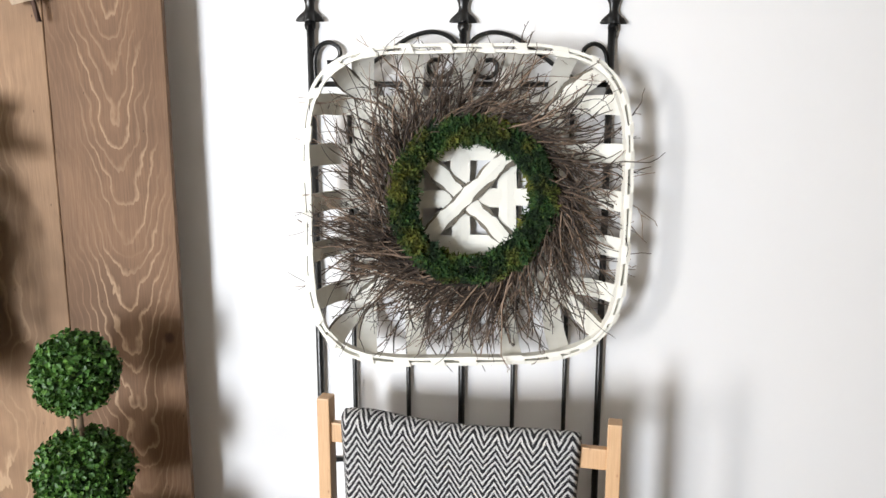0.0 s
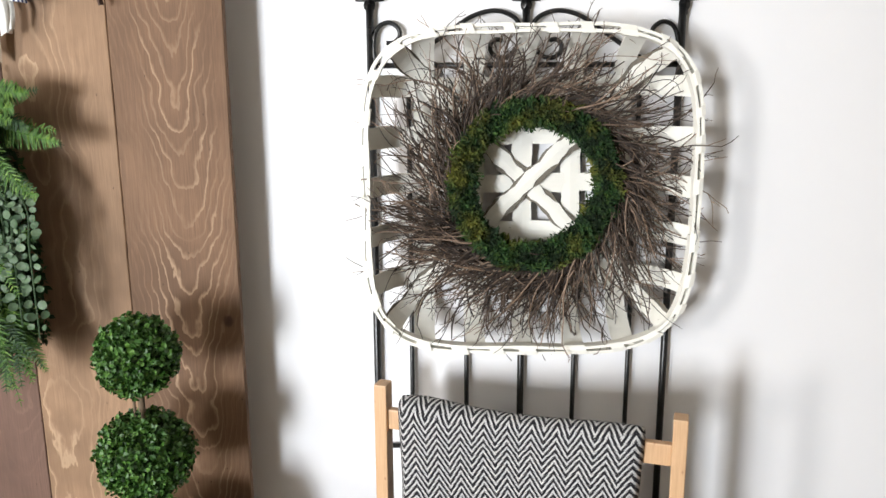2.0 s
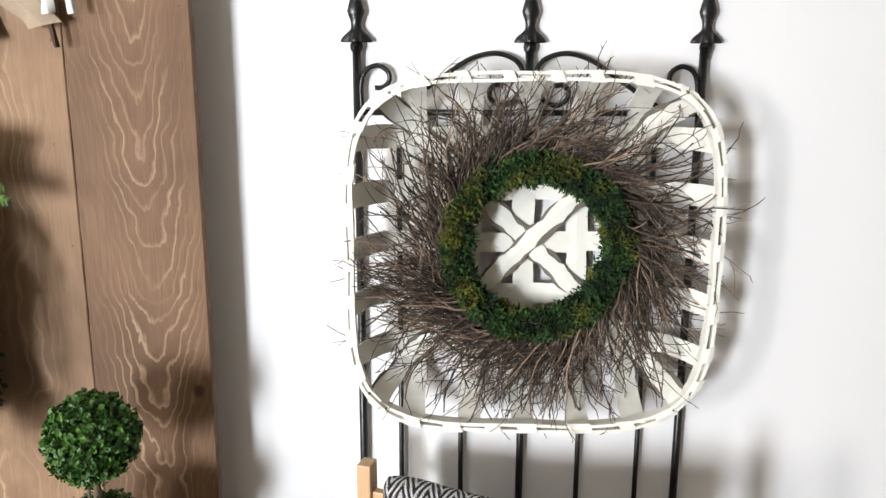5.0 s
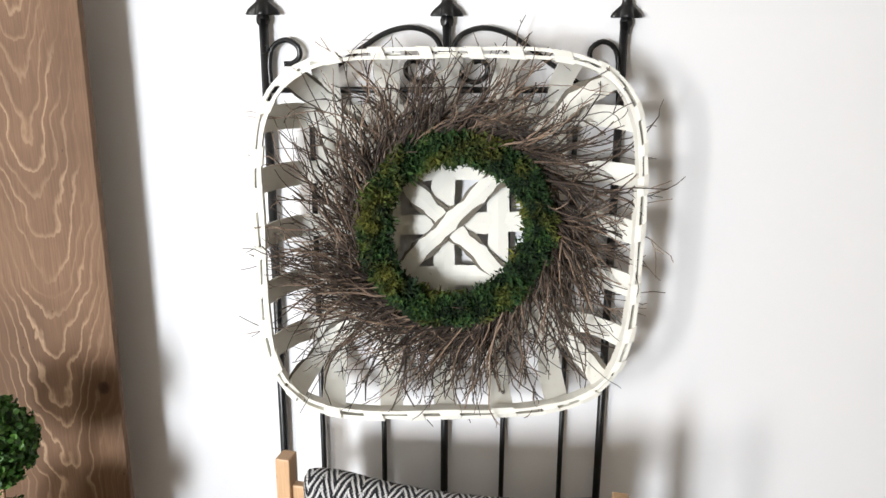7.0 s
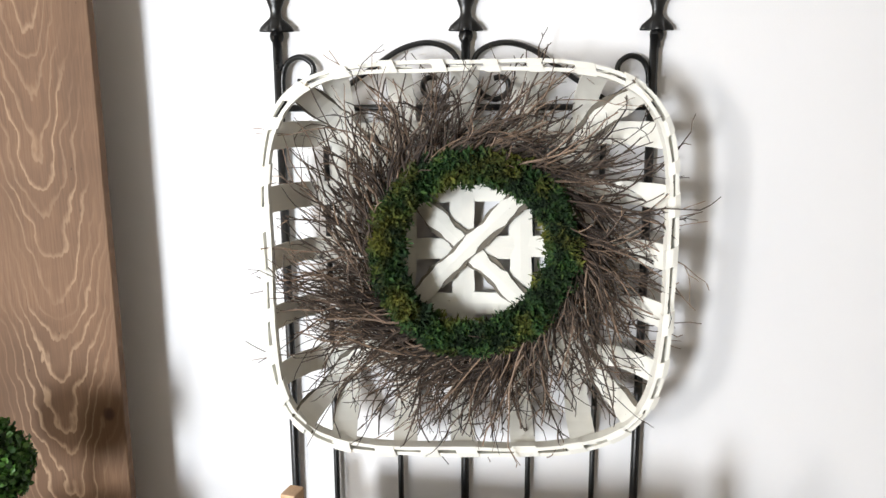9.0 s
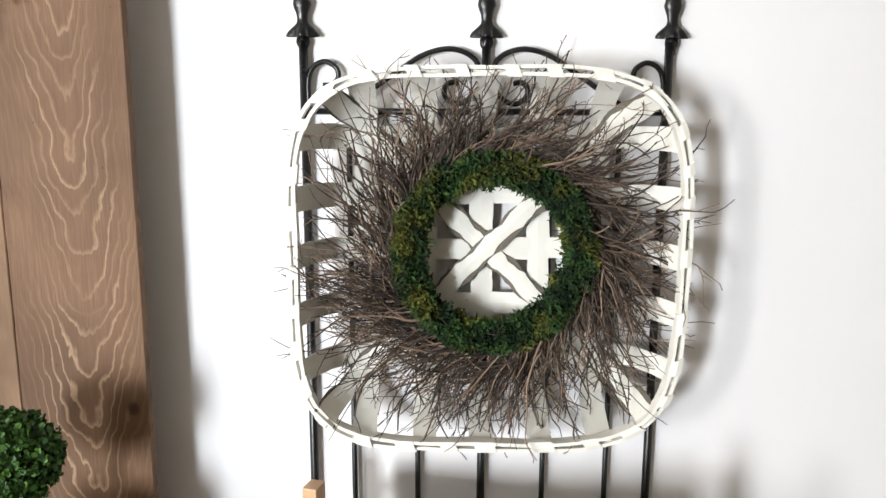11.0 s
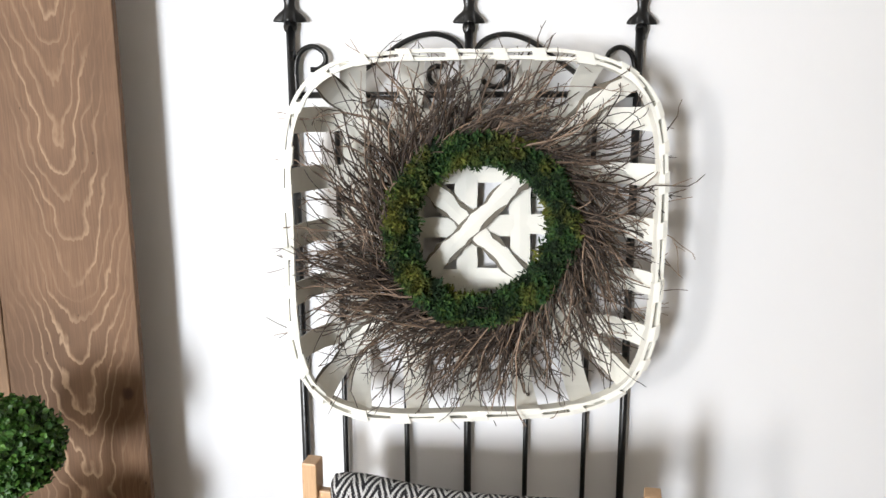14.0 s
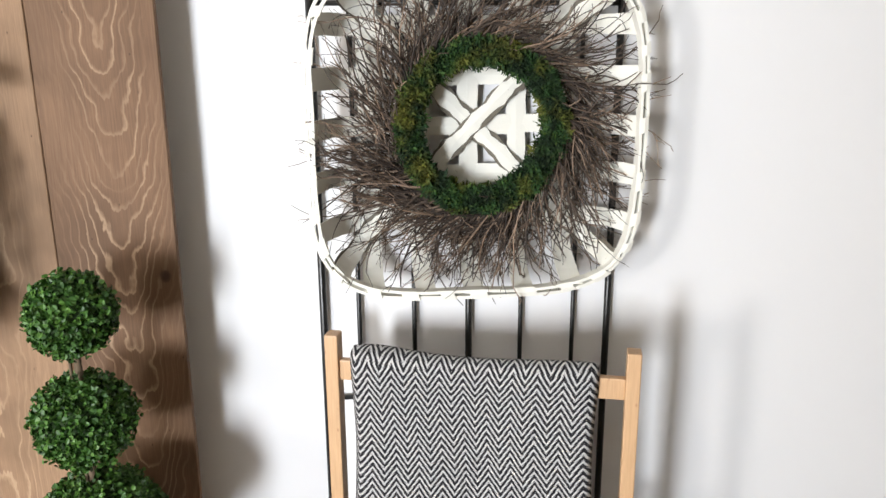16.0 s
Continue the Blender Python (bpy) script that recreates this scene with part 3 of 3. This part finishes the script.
def moss(rnd, count):
    """Short tufts over an uneven, lumpy ring."""
    v, f = [], []
    for _ in range(count):
        a, b = rnd.uniform(0, 2 * math.pi), rnd.gauss(0, 1.25)
        lump = noise.noise(Vector((6 * math.cos(a), 6 * math.sin(a), b * 1.2)))
        fine = noise.noise(Vector((22 * math.cos(a), 22 * math.sin(a), b * 4.0)))
        rr = TUBE * rnd.uniform(0.72, 1.0) * (1 + 0.50 * lump + 0.50 * fine)
        rad = Vector((math.cos(a), 0, math.sin(a)))
        nrm = (rad * math.sin(b) + Vector((0, -1, 0)) * math.cos(b)).normalized()
        p = rad * (RING + 0.003 * math.sin(3 * a + 1)) + nrm * rr + Vector((0, 0.004, 0))
        d = (nrm * rnd.uniform(0.3, 0.9) + Vector((rnd.gauss(0, 0.6), rnd.gauss(0, 0.4), rnd.gauss(0, 0.6)))).normalized()
        s = d.cross(Vector((rnd.random(), rnd.random(), rnd.random())) - Vector((0.5, 0.5, 0.5))).normalized()
        L, w = rnd.uniform(0.005, 0.013), rnd.uniform(0.0012, 0.0032)
        if rnd.random() < 0.10:
            L *= 1.8
        k = len(v)
        mid = p + d * L * 0.5 + nrm * 0.0012
        v += [p, mid + s * w, p + d * L, mid - s * w]
        f += [(k, k + 1, k + 2), (k, k + 2, k + 3)]
    return v, f


tagged(raw("moss", *moss(random.Random(5), 26000), M_MOSS, wreath), "deep green preserved moss", kind="stuff")

# ---------------------------------------------------------------- blanket rack and throw
RACK_TURN = -18.0
rack = tagged(new("blanket_rack"), "pale beech wooden blanket rack standing on the floor", "blanket rack")
rack.matrix_world = pose(0.1585, 1.476, 0, 0, 0, RACK_TURN)
HALF = 0.294


def wood_bar(name, lo, hi, bevel=0.003):
    return slab(name, lo, hi, M_BEECH, rack, bevel)


for sgn, top in ((-1, 1.1025), (1, 1.1035)):
    x = sgn * HALF
    wood_bar("upright", (x - 0.0135, -0.018, 0.03), (x + 0.0135, 0.018, top))
    wood_bar("foot", (x - 0.016, -0.17, 0.0), (x + 0.016, 0.13, 0.034), 0.006)
for z in (1.027, 0.62, 0.22):
    wood_bar("rail", (-HALF + 0.013, -0.009, z - 0.0215), (HALF - 0.013, 0.009, z + 0.0215))

throw = tagged(new("throw_blanket"), "black and cream chevron woven throw folded over the rack", "throw blanket")
throw.matrix_world = rack.matrix_world.copy()


def drape(x0, x1, front_low, back_low, fat, seed):
    """A folded cloth over the top rail, with soft waves; texture coordinates in metres."""
    rnd = random.Random(seed)
    prof = []                                            # (y, z, length along the cloth)
    z_top, r = 1.0475, 0.020
    for i in range(44):
        prof.append((-r, front_low + (z_top - front_low) * i / 44))
    for i in range(15):
        a = math.pi * i / 14
        prof.append((-r * math.cos(a), z_top + r * 0.95 * math.sin(a)))
    for i in range(1, 30):
        prof.append((r, z_top - (z_top - back_low) * i / 29))
    run = [0.0]
    for a, b in zip(prof, prof[1:]):
        run.append(run[-1] + math.hypot(b[0] - a[0], b[1] - a[1]))
    top_run = run[44 + 7]
    n = 56
    v, f, uv = [], [], []
    for i, (y, z) in enumerate(prof):
        for k in range(n + 1):
            u = k / n
            x = x0 + (x1 - x0) * u
            hang = max(0.0, (z_top - z) / 0.7)
            puff = 1 + fat * (0.55 * math.exp(-((u - 0.08) / 0.14) ** 2) + 0.15 * math.sin(9 * u))
            yy = y * puff - (0.004 * math.sin(7.0 * u + 0.6) + 0.003 * math.sin(17 * u + 2)) * min(1, hang * 2.2) * (1 if y < 0 else -0.6)
            yy -= 0.010 * hang * (1 if y < 0 else -1)
            edge = min(u, 1 - u)
            yy *= 1 - 0.55 * math.exp(-edge / 0.012)
            zz = z_top + (z - z_top) * (puff if z > z_top else 1) - 0.004 * math.sin(3 * u) * (z > z_top - 0.05)
            xx = x + 0.010 * hang * (0.4 - u) + 0.0035 * math.sin(z * 16 + u * 3)
            v.append((xx, yy, zz))
            uv.append((x, run[i] - top_run))
    for i in range(len(prof) - 1):
        for k in range(n):
            q = i * (n + 1) + k
            f.append((q, q + 1, q + n + 2, q + n + 1))
    me = bpy.data.meshes.new("cloth")
    me.from_pydata(v, [], f)
    layer = me.uv_layers.new(name="UVMap")
    for loop in me.loops:
        layer.data[loop.index].uv = uv[loop.vertex_index]
    me.materials.append(M_THROW)
    me.polygons.foreach_set("use_smooth", [True] * len(me.polygons))
    ob = new("cloth", me)
    ob.parent = throw
    s = ob.modifiers.new("thickness", "SOLIDIFY")
    s.thickness, s.offset = 0.007, 1.0
    return ob


drape(-0.247, 0.224, 0.30, 0.42, 0.7, 8)

# ---------------------------------------------------------------- topiary
topiary = tagged(new("topiary"), "potted artificial boxwood topiary with three green balls", "topiary")
topiary.location = (-0.565, 1.432, 0)


def leaf_ball(name, centre, radius, count, seed, leaf=0.0125):
    rnd = random.Random(seed)
    v, f = [], []
    for _ in range(count):
        n = Vector((rnd.gauss(0, 1), rnd.gauss(0, 1), rnd.gauss(0, 1))).normalized()
        lump = 1 + 0.07 * noise.noise(n * 3.4 + Vector((seed, 0, 0))) + 0.12 * noise.noise(n * 9 + Vector((0, seed, 0)))
        p = Vector(centre) + n * radius * lump * rnd.uniform(0.80, 1.0)
        d = (n * rnd.uniform(0.15, 1.0) + Vector((rnd.gauss(0, 0.6), rnd.gauss(0, 0.6), rnd.gauss(0, 0.6)))).normalized()
        s = d.cross(n + Vector((rnd.gauss(0, 0.3), rnd.gauss(0, 0.3), rnd.gauss(0, 0.3)))).normalized()
        up = s.cross(d)
        L = leaf * rnd.uniform(0.6, 1.15)
        w = L * rnd.uniform(0.34, 0.46)
        k = len(v)
        lift = up * w * 0.40
        v += [p - d * L * 0.45, p - d * L * 0.12 + s * w + lift, p + d * L * 0.25 + s * w * 0.92 + lift, p + d * L * 0.5,
              p + d * L * 0.25 - s * w * 0.92 + lift, p - d * L * 0.12 - s * w + lift, p + d * L * 0.05]
        f += [(k + h, k + (h + 1) % 6, k + 6) for h in range(6)]
    ob = tagged(raw(name, v, f, M_BOX, topiary), "clipped ball of small green leaves", kind="stuff")
    # Core coloured dark to stand for the shade between the leaves.
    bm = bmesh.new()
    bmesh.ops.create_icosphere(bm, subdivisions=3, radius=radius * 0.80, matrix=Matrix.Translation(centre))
    part("ball_shade_core", bm, M_SHADE_CORE, ob)
    return ob


leaf_ball("leaf_ball", (0, 0, 1.212), 0.0765, 3600, 1, 0.0115)
leaf_ball("leaf_ball", (0, 0, 1.014), 0.0885, 4700, 2, 0.0115)
leaf_ball("leaf_ball", (0.002, 0, 0.785), 0.122, 7600, 3, 0.0115)
v, f = [], []
tube_into(v, f, [Vector((0, 0, z)) for z in (0.30, 0.7, 1.0, 1.22)], [0.009, 0.008, 0.0075, 0.006], 8)
raw("stem", v, f, M_STEM, topiary, smooth=True)
v, f = [], []
tube_into(v, f, [Vector((-0.010 + 0.002 * math.sin(9 * z), -0.006, z)) for z in np.linspace(0.30, 1.2, 12)], [0.003] * 12, 6)
raw("stem", v, f, M_STEM, topiary, smooth=True)
bm = lathe(bmesh.new(), [(0.105, 0.0), (0.115, 0.01), (0.14, 0.26), (0.15, 0.265), (0.15, 0.30), (0.135, 0.30), (0.13, 0.28)], 0, 0, 32)
part("pot", bm, M_POT, topiary, "plain grey pot", smooth=True)

# ---------------------------------------------------------------- hanging greenery on the panel
greenery = tagged(new("hanging_greenery"), "green fern and eucalyptus swag hung on the plank panel", "greenery")
greenery.location = (-0.96, PANEL_Y, 1.60)
G0 = Vector(greenery.location)


def frond(seed, pts, width, mat, pairs):
    rnd = random.Random(seed)
    path = smooth_path([Vector(p) - G0 for p in pts], 8)
    v, f = [], []
    tube_into(v, f, path, [0.0016 * (1 - 0.7 * i / len(path)) for i in range(len(path))], 4)
    for i in range(pairs):
        t = 0.08 + 0.92 * i / pairs
        q = t * (len(path) - 1)
        j = min(int(q), len(path) - 2)
        p = path[j].lerp(path[j + 1], q - j)
        d = (path[j + 1] - path[j]).normalized()
        face = Vector((rnd.gauss(0, 0.25), -1, rnd.gauss(0, 0.25)))
        side = d.cross(face).normalized()
        L = width * min(1.0, 0.35 + t * 2.2) * (1 - t ** 2.2) + 0.006
        for sgn in (-1, 1):
            e = (side * sgn + d * 0.42 + Vector((0, rnd.gauss(0, 0.18), rnd.gauss(-0.1, 0.1)))).normalized()
            wd = e.cross(face).normalized()
            w = 0.0019 * (0.5 + L / width * 0.6)
            teeth = 4
            k = len(v)
            for h in range(teeth + 1):
                s = h / teeth
                c = p + e * L * s - Vector((0, 0, 0.15 * L * s * s))
                ww = w * (1 - s) ** 0.6 * (1.0 if h % 2 else 0.72) + 0.0003
                v.append(c + wd * ww)
                v.append(c - wd * ww)
            for h in range(teeth):
                f.append((k + 2 * h, k + 2 * h + 1, k + 2 * h + 3, k + 2 * h + 2))
    raw("fern_frond", v, f, mat, greenery)


def strand(seed, pts, count):
    rnd = random.Random(seed)
    path = smooth_path([Vector(p) - G0 for p in pts], 8)
    v, f = [], []
    tube_into(v, f, path, [0.0014] * len(path), 4)
    for i in range(count):
        q = (0.05 + 0.95 * i / count) * (len(path) - 1)
        j = min(int(q), len(path) - 2)
        p = path[j].lerp(path[j + 1], q - j)
        for sgn in (-1, 1):
            n = Vector((rnd.gauss(0, 0.5), -1, rnd.gauss(0.1, 0.4))).normalized()
            side = n.cross(Vector((0, 0, 1))).normalized()
            up = side.cross(n)
            r = rnd.uniform(0.0062, 0.0102)
            c = p + side * sgn * (r + 0.004) + Vector((0, rnd.gauss(0, 0.004), rnd.gauss(0, 0.003)))
            k = len(v)
            v.append(c + n * -0.0015)
            for h in range(9):
                a = 2 * math.pi * h / 9
                v.append(c + (side * math.cos(a) + up * math.sin(a) * 0.9) * r)
            f += [(k, k + 1 + h, k + 1 + (h + 1) % 9) for h in range(9)]
    raw("eucalyptus_strand", v, f, M_EUC, greenery)


root = (-0.955, 1.600, 1.600)


def leaf_mass(count, seed):
    """Small filler leaves between the fronds, coloured dark for the swag's shaded inside."""
    rnd = random.Random(seed)
    v, f = [], []
    for _ in range(count):
        t = rnd.random() ** 1.3
        z = 1.66 - 0.44 * t
        p = Vector((-0.905 + max(-0.08, min(0.08, rnd.gauss(0, 0.052))) * (1 - 0.35 * t), 1.535 + rnd.uniform(-0.05, 0.06), z + rnd.gauss(0, 0.02))) - G0
        d = Vector((rnd.gauss(0.2, 0.6), rnd.gauss(-0.3, 0.4), rnd.gauss(-0.4, 0.6))).normalized()
        s = d.cross(Vector((rnd.gauss(0, 0.5), -1, rnd.gauss(0, 0.5)))).normalized()
        L = rnd.uniform(0.012, 0.026)
        w = L * 0.28
        k = len(v)
        v += [p, p + d * L * 0.5 + s * w, p + d * L, p + d * L * 0.5 - s * w]
        f += [(k, k + 1, k + 2), (k, k + 2, k + 3)]
    tagged(raw("filler_leaves", v, f, M_FILL, greenery), "dark green filler leaves, darkened for the shade inside the swag", kind="stuff")


leaf_mass(4200, 9)


def low_mass(count, seed):
    """Thick lower part behind the eucalyptus, added to deepen its shadow on the panel."""
    rnd = random.Random(seed)
    v, f = [], []
    for _ in range(count):
        z = rnd.uniform(1.20, 1.56)
        c = -0.838 - 0.10 * max(0.0, z - 1.42)
        p = Vector((c + max(-0.06, min(0.038, rnd.gauss(0, 0.033))), 1.535 + rnd.uniform(-0.045, 0.05), z)) - G0
        d = Vector((rnd.gauss(0, 0.6), rnd.gauss(-0.3, 0.4), rnd.gauss(-0.6, 0.5))).normalized()
        s = d.cross(Vector((rnd.gauss(0, 0.5), -1, rnd.gauss(0, 0.5)))).normalized()
        L = rnd.uniform(0.010, 0.022)
        k = len(v)
        v += [p, p + d * L * 0.5 + s * L * 0.26, p + d * L, p + d * L * 0.5 - s * L * 0.26]
        f += [(k, k + 1, k + 2), (k, k + 2, k + 3)]
    tagged(raw("filler_leaves", v, f, M_FILL, greenery), "dark green filler leaves, darkened for the shade inside the swag", kind="stuff")


low_mass(2600, 19)
rnd = random.Random(31)
FRONDS = [((-0.86, 1.53, 1.69), (-0.745, 1.50, 1.690)), ((-0.84, 1.53, 1.63), (-0.700, 1.50, 1.600)), ((-0.85, 1.52, 1.66), (-0.76, 1.47, 1.665)),
          ((-0.86, 1.50, 1.58), (-0.745, 1.49, 1.500)), ((-0.87, 1.50, 1.50), (-0.80, 1.48, 1.36)), ((-0.87, 1.47, 1.40), (-0.815, 1.46, 1.135)),
          ((-0.90, 1.47, 1.40), (-0.905, 1.45, 1.10)), ((-0.88, 1.48, 1.35), (-0.855, 1.46, 1.15)), ((-0.93, 1.46, 1.40), (-0.95, 1.44, 1.09)),
          ((-0.98, 1.47, 1.45), (-1.02, 1.45, 1.12)), ((-1.05, 1.50, 1.62), (-1.17, 1.49, 1.55)), ((-0.97, 1.49, 1.70), (-0.98, 1.47, 1.76)),
          ((-0.90, 1.48, 1.66), (-0.82, 1.45, 1.60)), ((-0.90, 1.47, 1.55), (-0.83, 1.44, 1.44)), ((-0.91, 1.49, 1.52), (-0.77, 1.50, 1.42)),
          ((-0.86, 1.50, 1.30), (-0.790, 1.49, 1.145)), ((-0.87, 1.49, 1.32), (-0.830, 1.47, 1.13)), ((-0.85, 1.50, 1.34), (-0.765, 1.49, 1.16))]
for i, (mid, tip) in enumerate(FRONDS):
    frond(100 + i, [root, mid, tuple(0.45 * a + 0.55 * b for a, b in zip(mid, tip)), tip], 0.034, M_FERN, 62)
    for k in range(2):
        j = [tuple(c + rnd.gauss(0, 0.016) for c in q) for q in (mid, tip)]
        frond(400 + 2 * i + k, [root, j[0], j[1]], rnd.uniform(0.028, 0.038), M_FERN if k else M_FILL, 42)
for i in range(16):
    a = rnd.uniform(-0.9, 0.9)
    tip = (-0.93 + 0.14 * math.cos(a) * rnd.uniform(0.5, 1.0), rnd.uniform(1.47, 1.56), 1.56 + 0.16 * math.sin(a) * rnd.uniform(0.4, 1))
    mid = ((root[0] + tip[0]) / 2, 1.53, (root[2] + tip[2]) / 2 + 0.03)
    frond(200 + i, [root, mid, tip], 0.034, M_FILL if i % 3 else M_FERN, 18)
for i, (x, zl) in enumerate(((-0.770, 1.235), (-0.800, 1.26), (-0.835, 1.30), (-0.870, 1.28), (-0.90, 1.36), (-0.815, 1.40))):
    x += 0.012
    strand(300 + i, [root, (x - 0.02, 1.49, 1.50), (x - 0.004, 1.47, 1.40), (x, 1.465, zl)], 21)

# ---------------------------------------------------------------- ribbon tails above the greenery
bow = tagged(new("ribbon_bow"), "bow of burlap, white, brown and navy check ribbons on the panel", "bow")
bow.location = (-0.80, PANEL_Y, 2.02)
B0 = Vector(bow.location)


def ribbon(name, pts, width, mat, seed, notch=0.0, turn=0.3, label=""):
    path = smooth_path([Vector(p) - B0 for p in pts], 8)
    rnd = random.Random(seed)
    v, f, uvs = [], [], []
    run = 0.0
    n = len(path)
    for i, p in enumerate(path):
        d = (path[min(i + 1, n - 1)] - path[max(i - 1, 0)]).normalized()
        if i:
            run += (p - path[i - 1]).length
        face = Vector((math.sin(turn + 0.5 * math.sin(i * 0.3 + seed)), -1, 0)).normalized()
        s = d.cross(face).normalized()
        for k in range(5):
            w = (k / 4 - 0.5)
            q = p + s * w * width + face * 0.004 * math.cos(w * 5)
            if i == n - 1:
                q += d * notch * (0.5 - w)
            v.append(q)
            uvs.append((w * width, run))
    for i in range(n - 1):
        for k in range(4):
            f.append((i * 5 + k, i * 5 + k + 1, i * 5 + k + 6, i * 5 + k + 5))
    ob = raw(name, v, f, mat, bow, label)
    layer = ob.data.uv_layers.new(name="UVMap")
    for loop in ob.data.loops:
        layer.data[loop.index].uv = uvs[loop.vertex_index]
    s = ob.modifiers.new("thickness", "SOLIDIFY")
    s.thickness = 0.0012


knot = (-0.80, 1.600, 2.02)
ribbon("burlap_tail", [knot, (-0.84, 1.585, 1.90), (-0.848, 1.585, 1.765)], 0.030, M_BURLAP, 1, 0.02)
ribbon("white_tail", [knot, (-0.825, 1.578, 1.90), (-0.812, 1.575, 1.845), (-0.812, 1.575, 1.793)], 0.020, M_LINEN, 2, -0.015)
ribbon("white_tail", [knot, (-0.815, 1.576, 1.92), (-0.797, 1.571, 1.850), (-0.800, 1.572, 1.806)], 0.009, M_LINEN, 12, 0.0)
ribbon("check_tail", [knot, (-0.795, 1.570, 1.92), (-0.778, 1.565, 1.858)], 0.028, M_CHECK, 3, 0.008)
ribbon("brown_tail", [knot, (-0.775, 1.588, 1.93), (-0.752, 1.590, 1.862)], 0.040, M_BROWN, 4, 0.0)
ribbon("burlap_tail", [knot, (-0.735, 1.585, 1.965), (-0.690, 1.583, 1.925), (-0.664, 1.585, 1.897)], 0.052, M_BURLAP, 5, 0.030, 0.1)
ribbon("white_tail", [knot, (-0.70, 1.578, 1.975), (-0.648, 1.577, 1.935), (-0.640, 1.578, 1.905)], 0.022, M_LINEN, 6, 0.0)
ribbon("white_tail", [knot, (-0.68, 1.580, 1.99), (-0.612, 1.580, 1.945), (-0.600, 1.580, 1.905)], 0.016, M_LINEN, 7, 0.0)
ribbon("brown_tail", [knot, (-0.69, 1.588, 1.97), (-0.648, 1.588, 1.90), (-0.637, 1.588, 1.850)], 0.010, M_BROWN, 9, 0.0)
bm = bmesh.new()
bmesh.ops.create_uvsphere(bm, u_segments=16, v_segments=10, radius=0.022, matrix=Matrix.Translation((0, -0.016, 0)) @ Matrix.Diagonal((1, 0.8, 1, 1)))
part("knot", bm, M_BURLAP, bow, smooth=True)
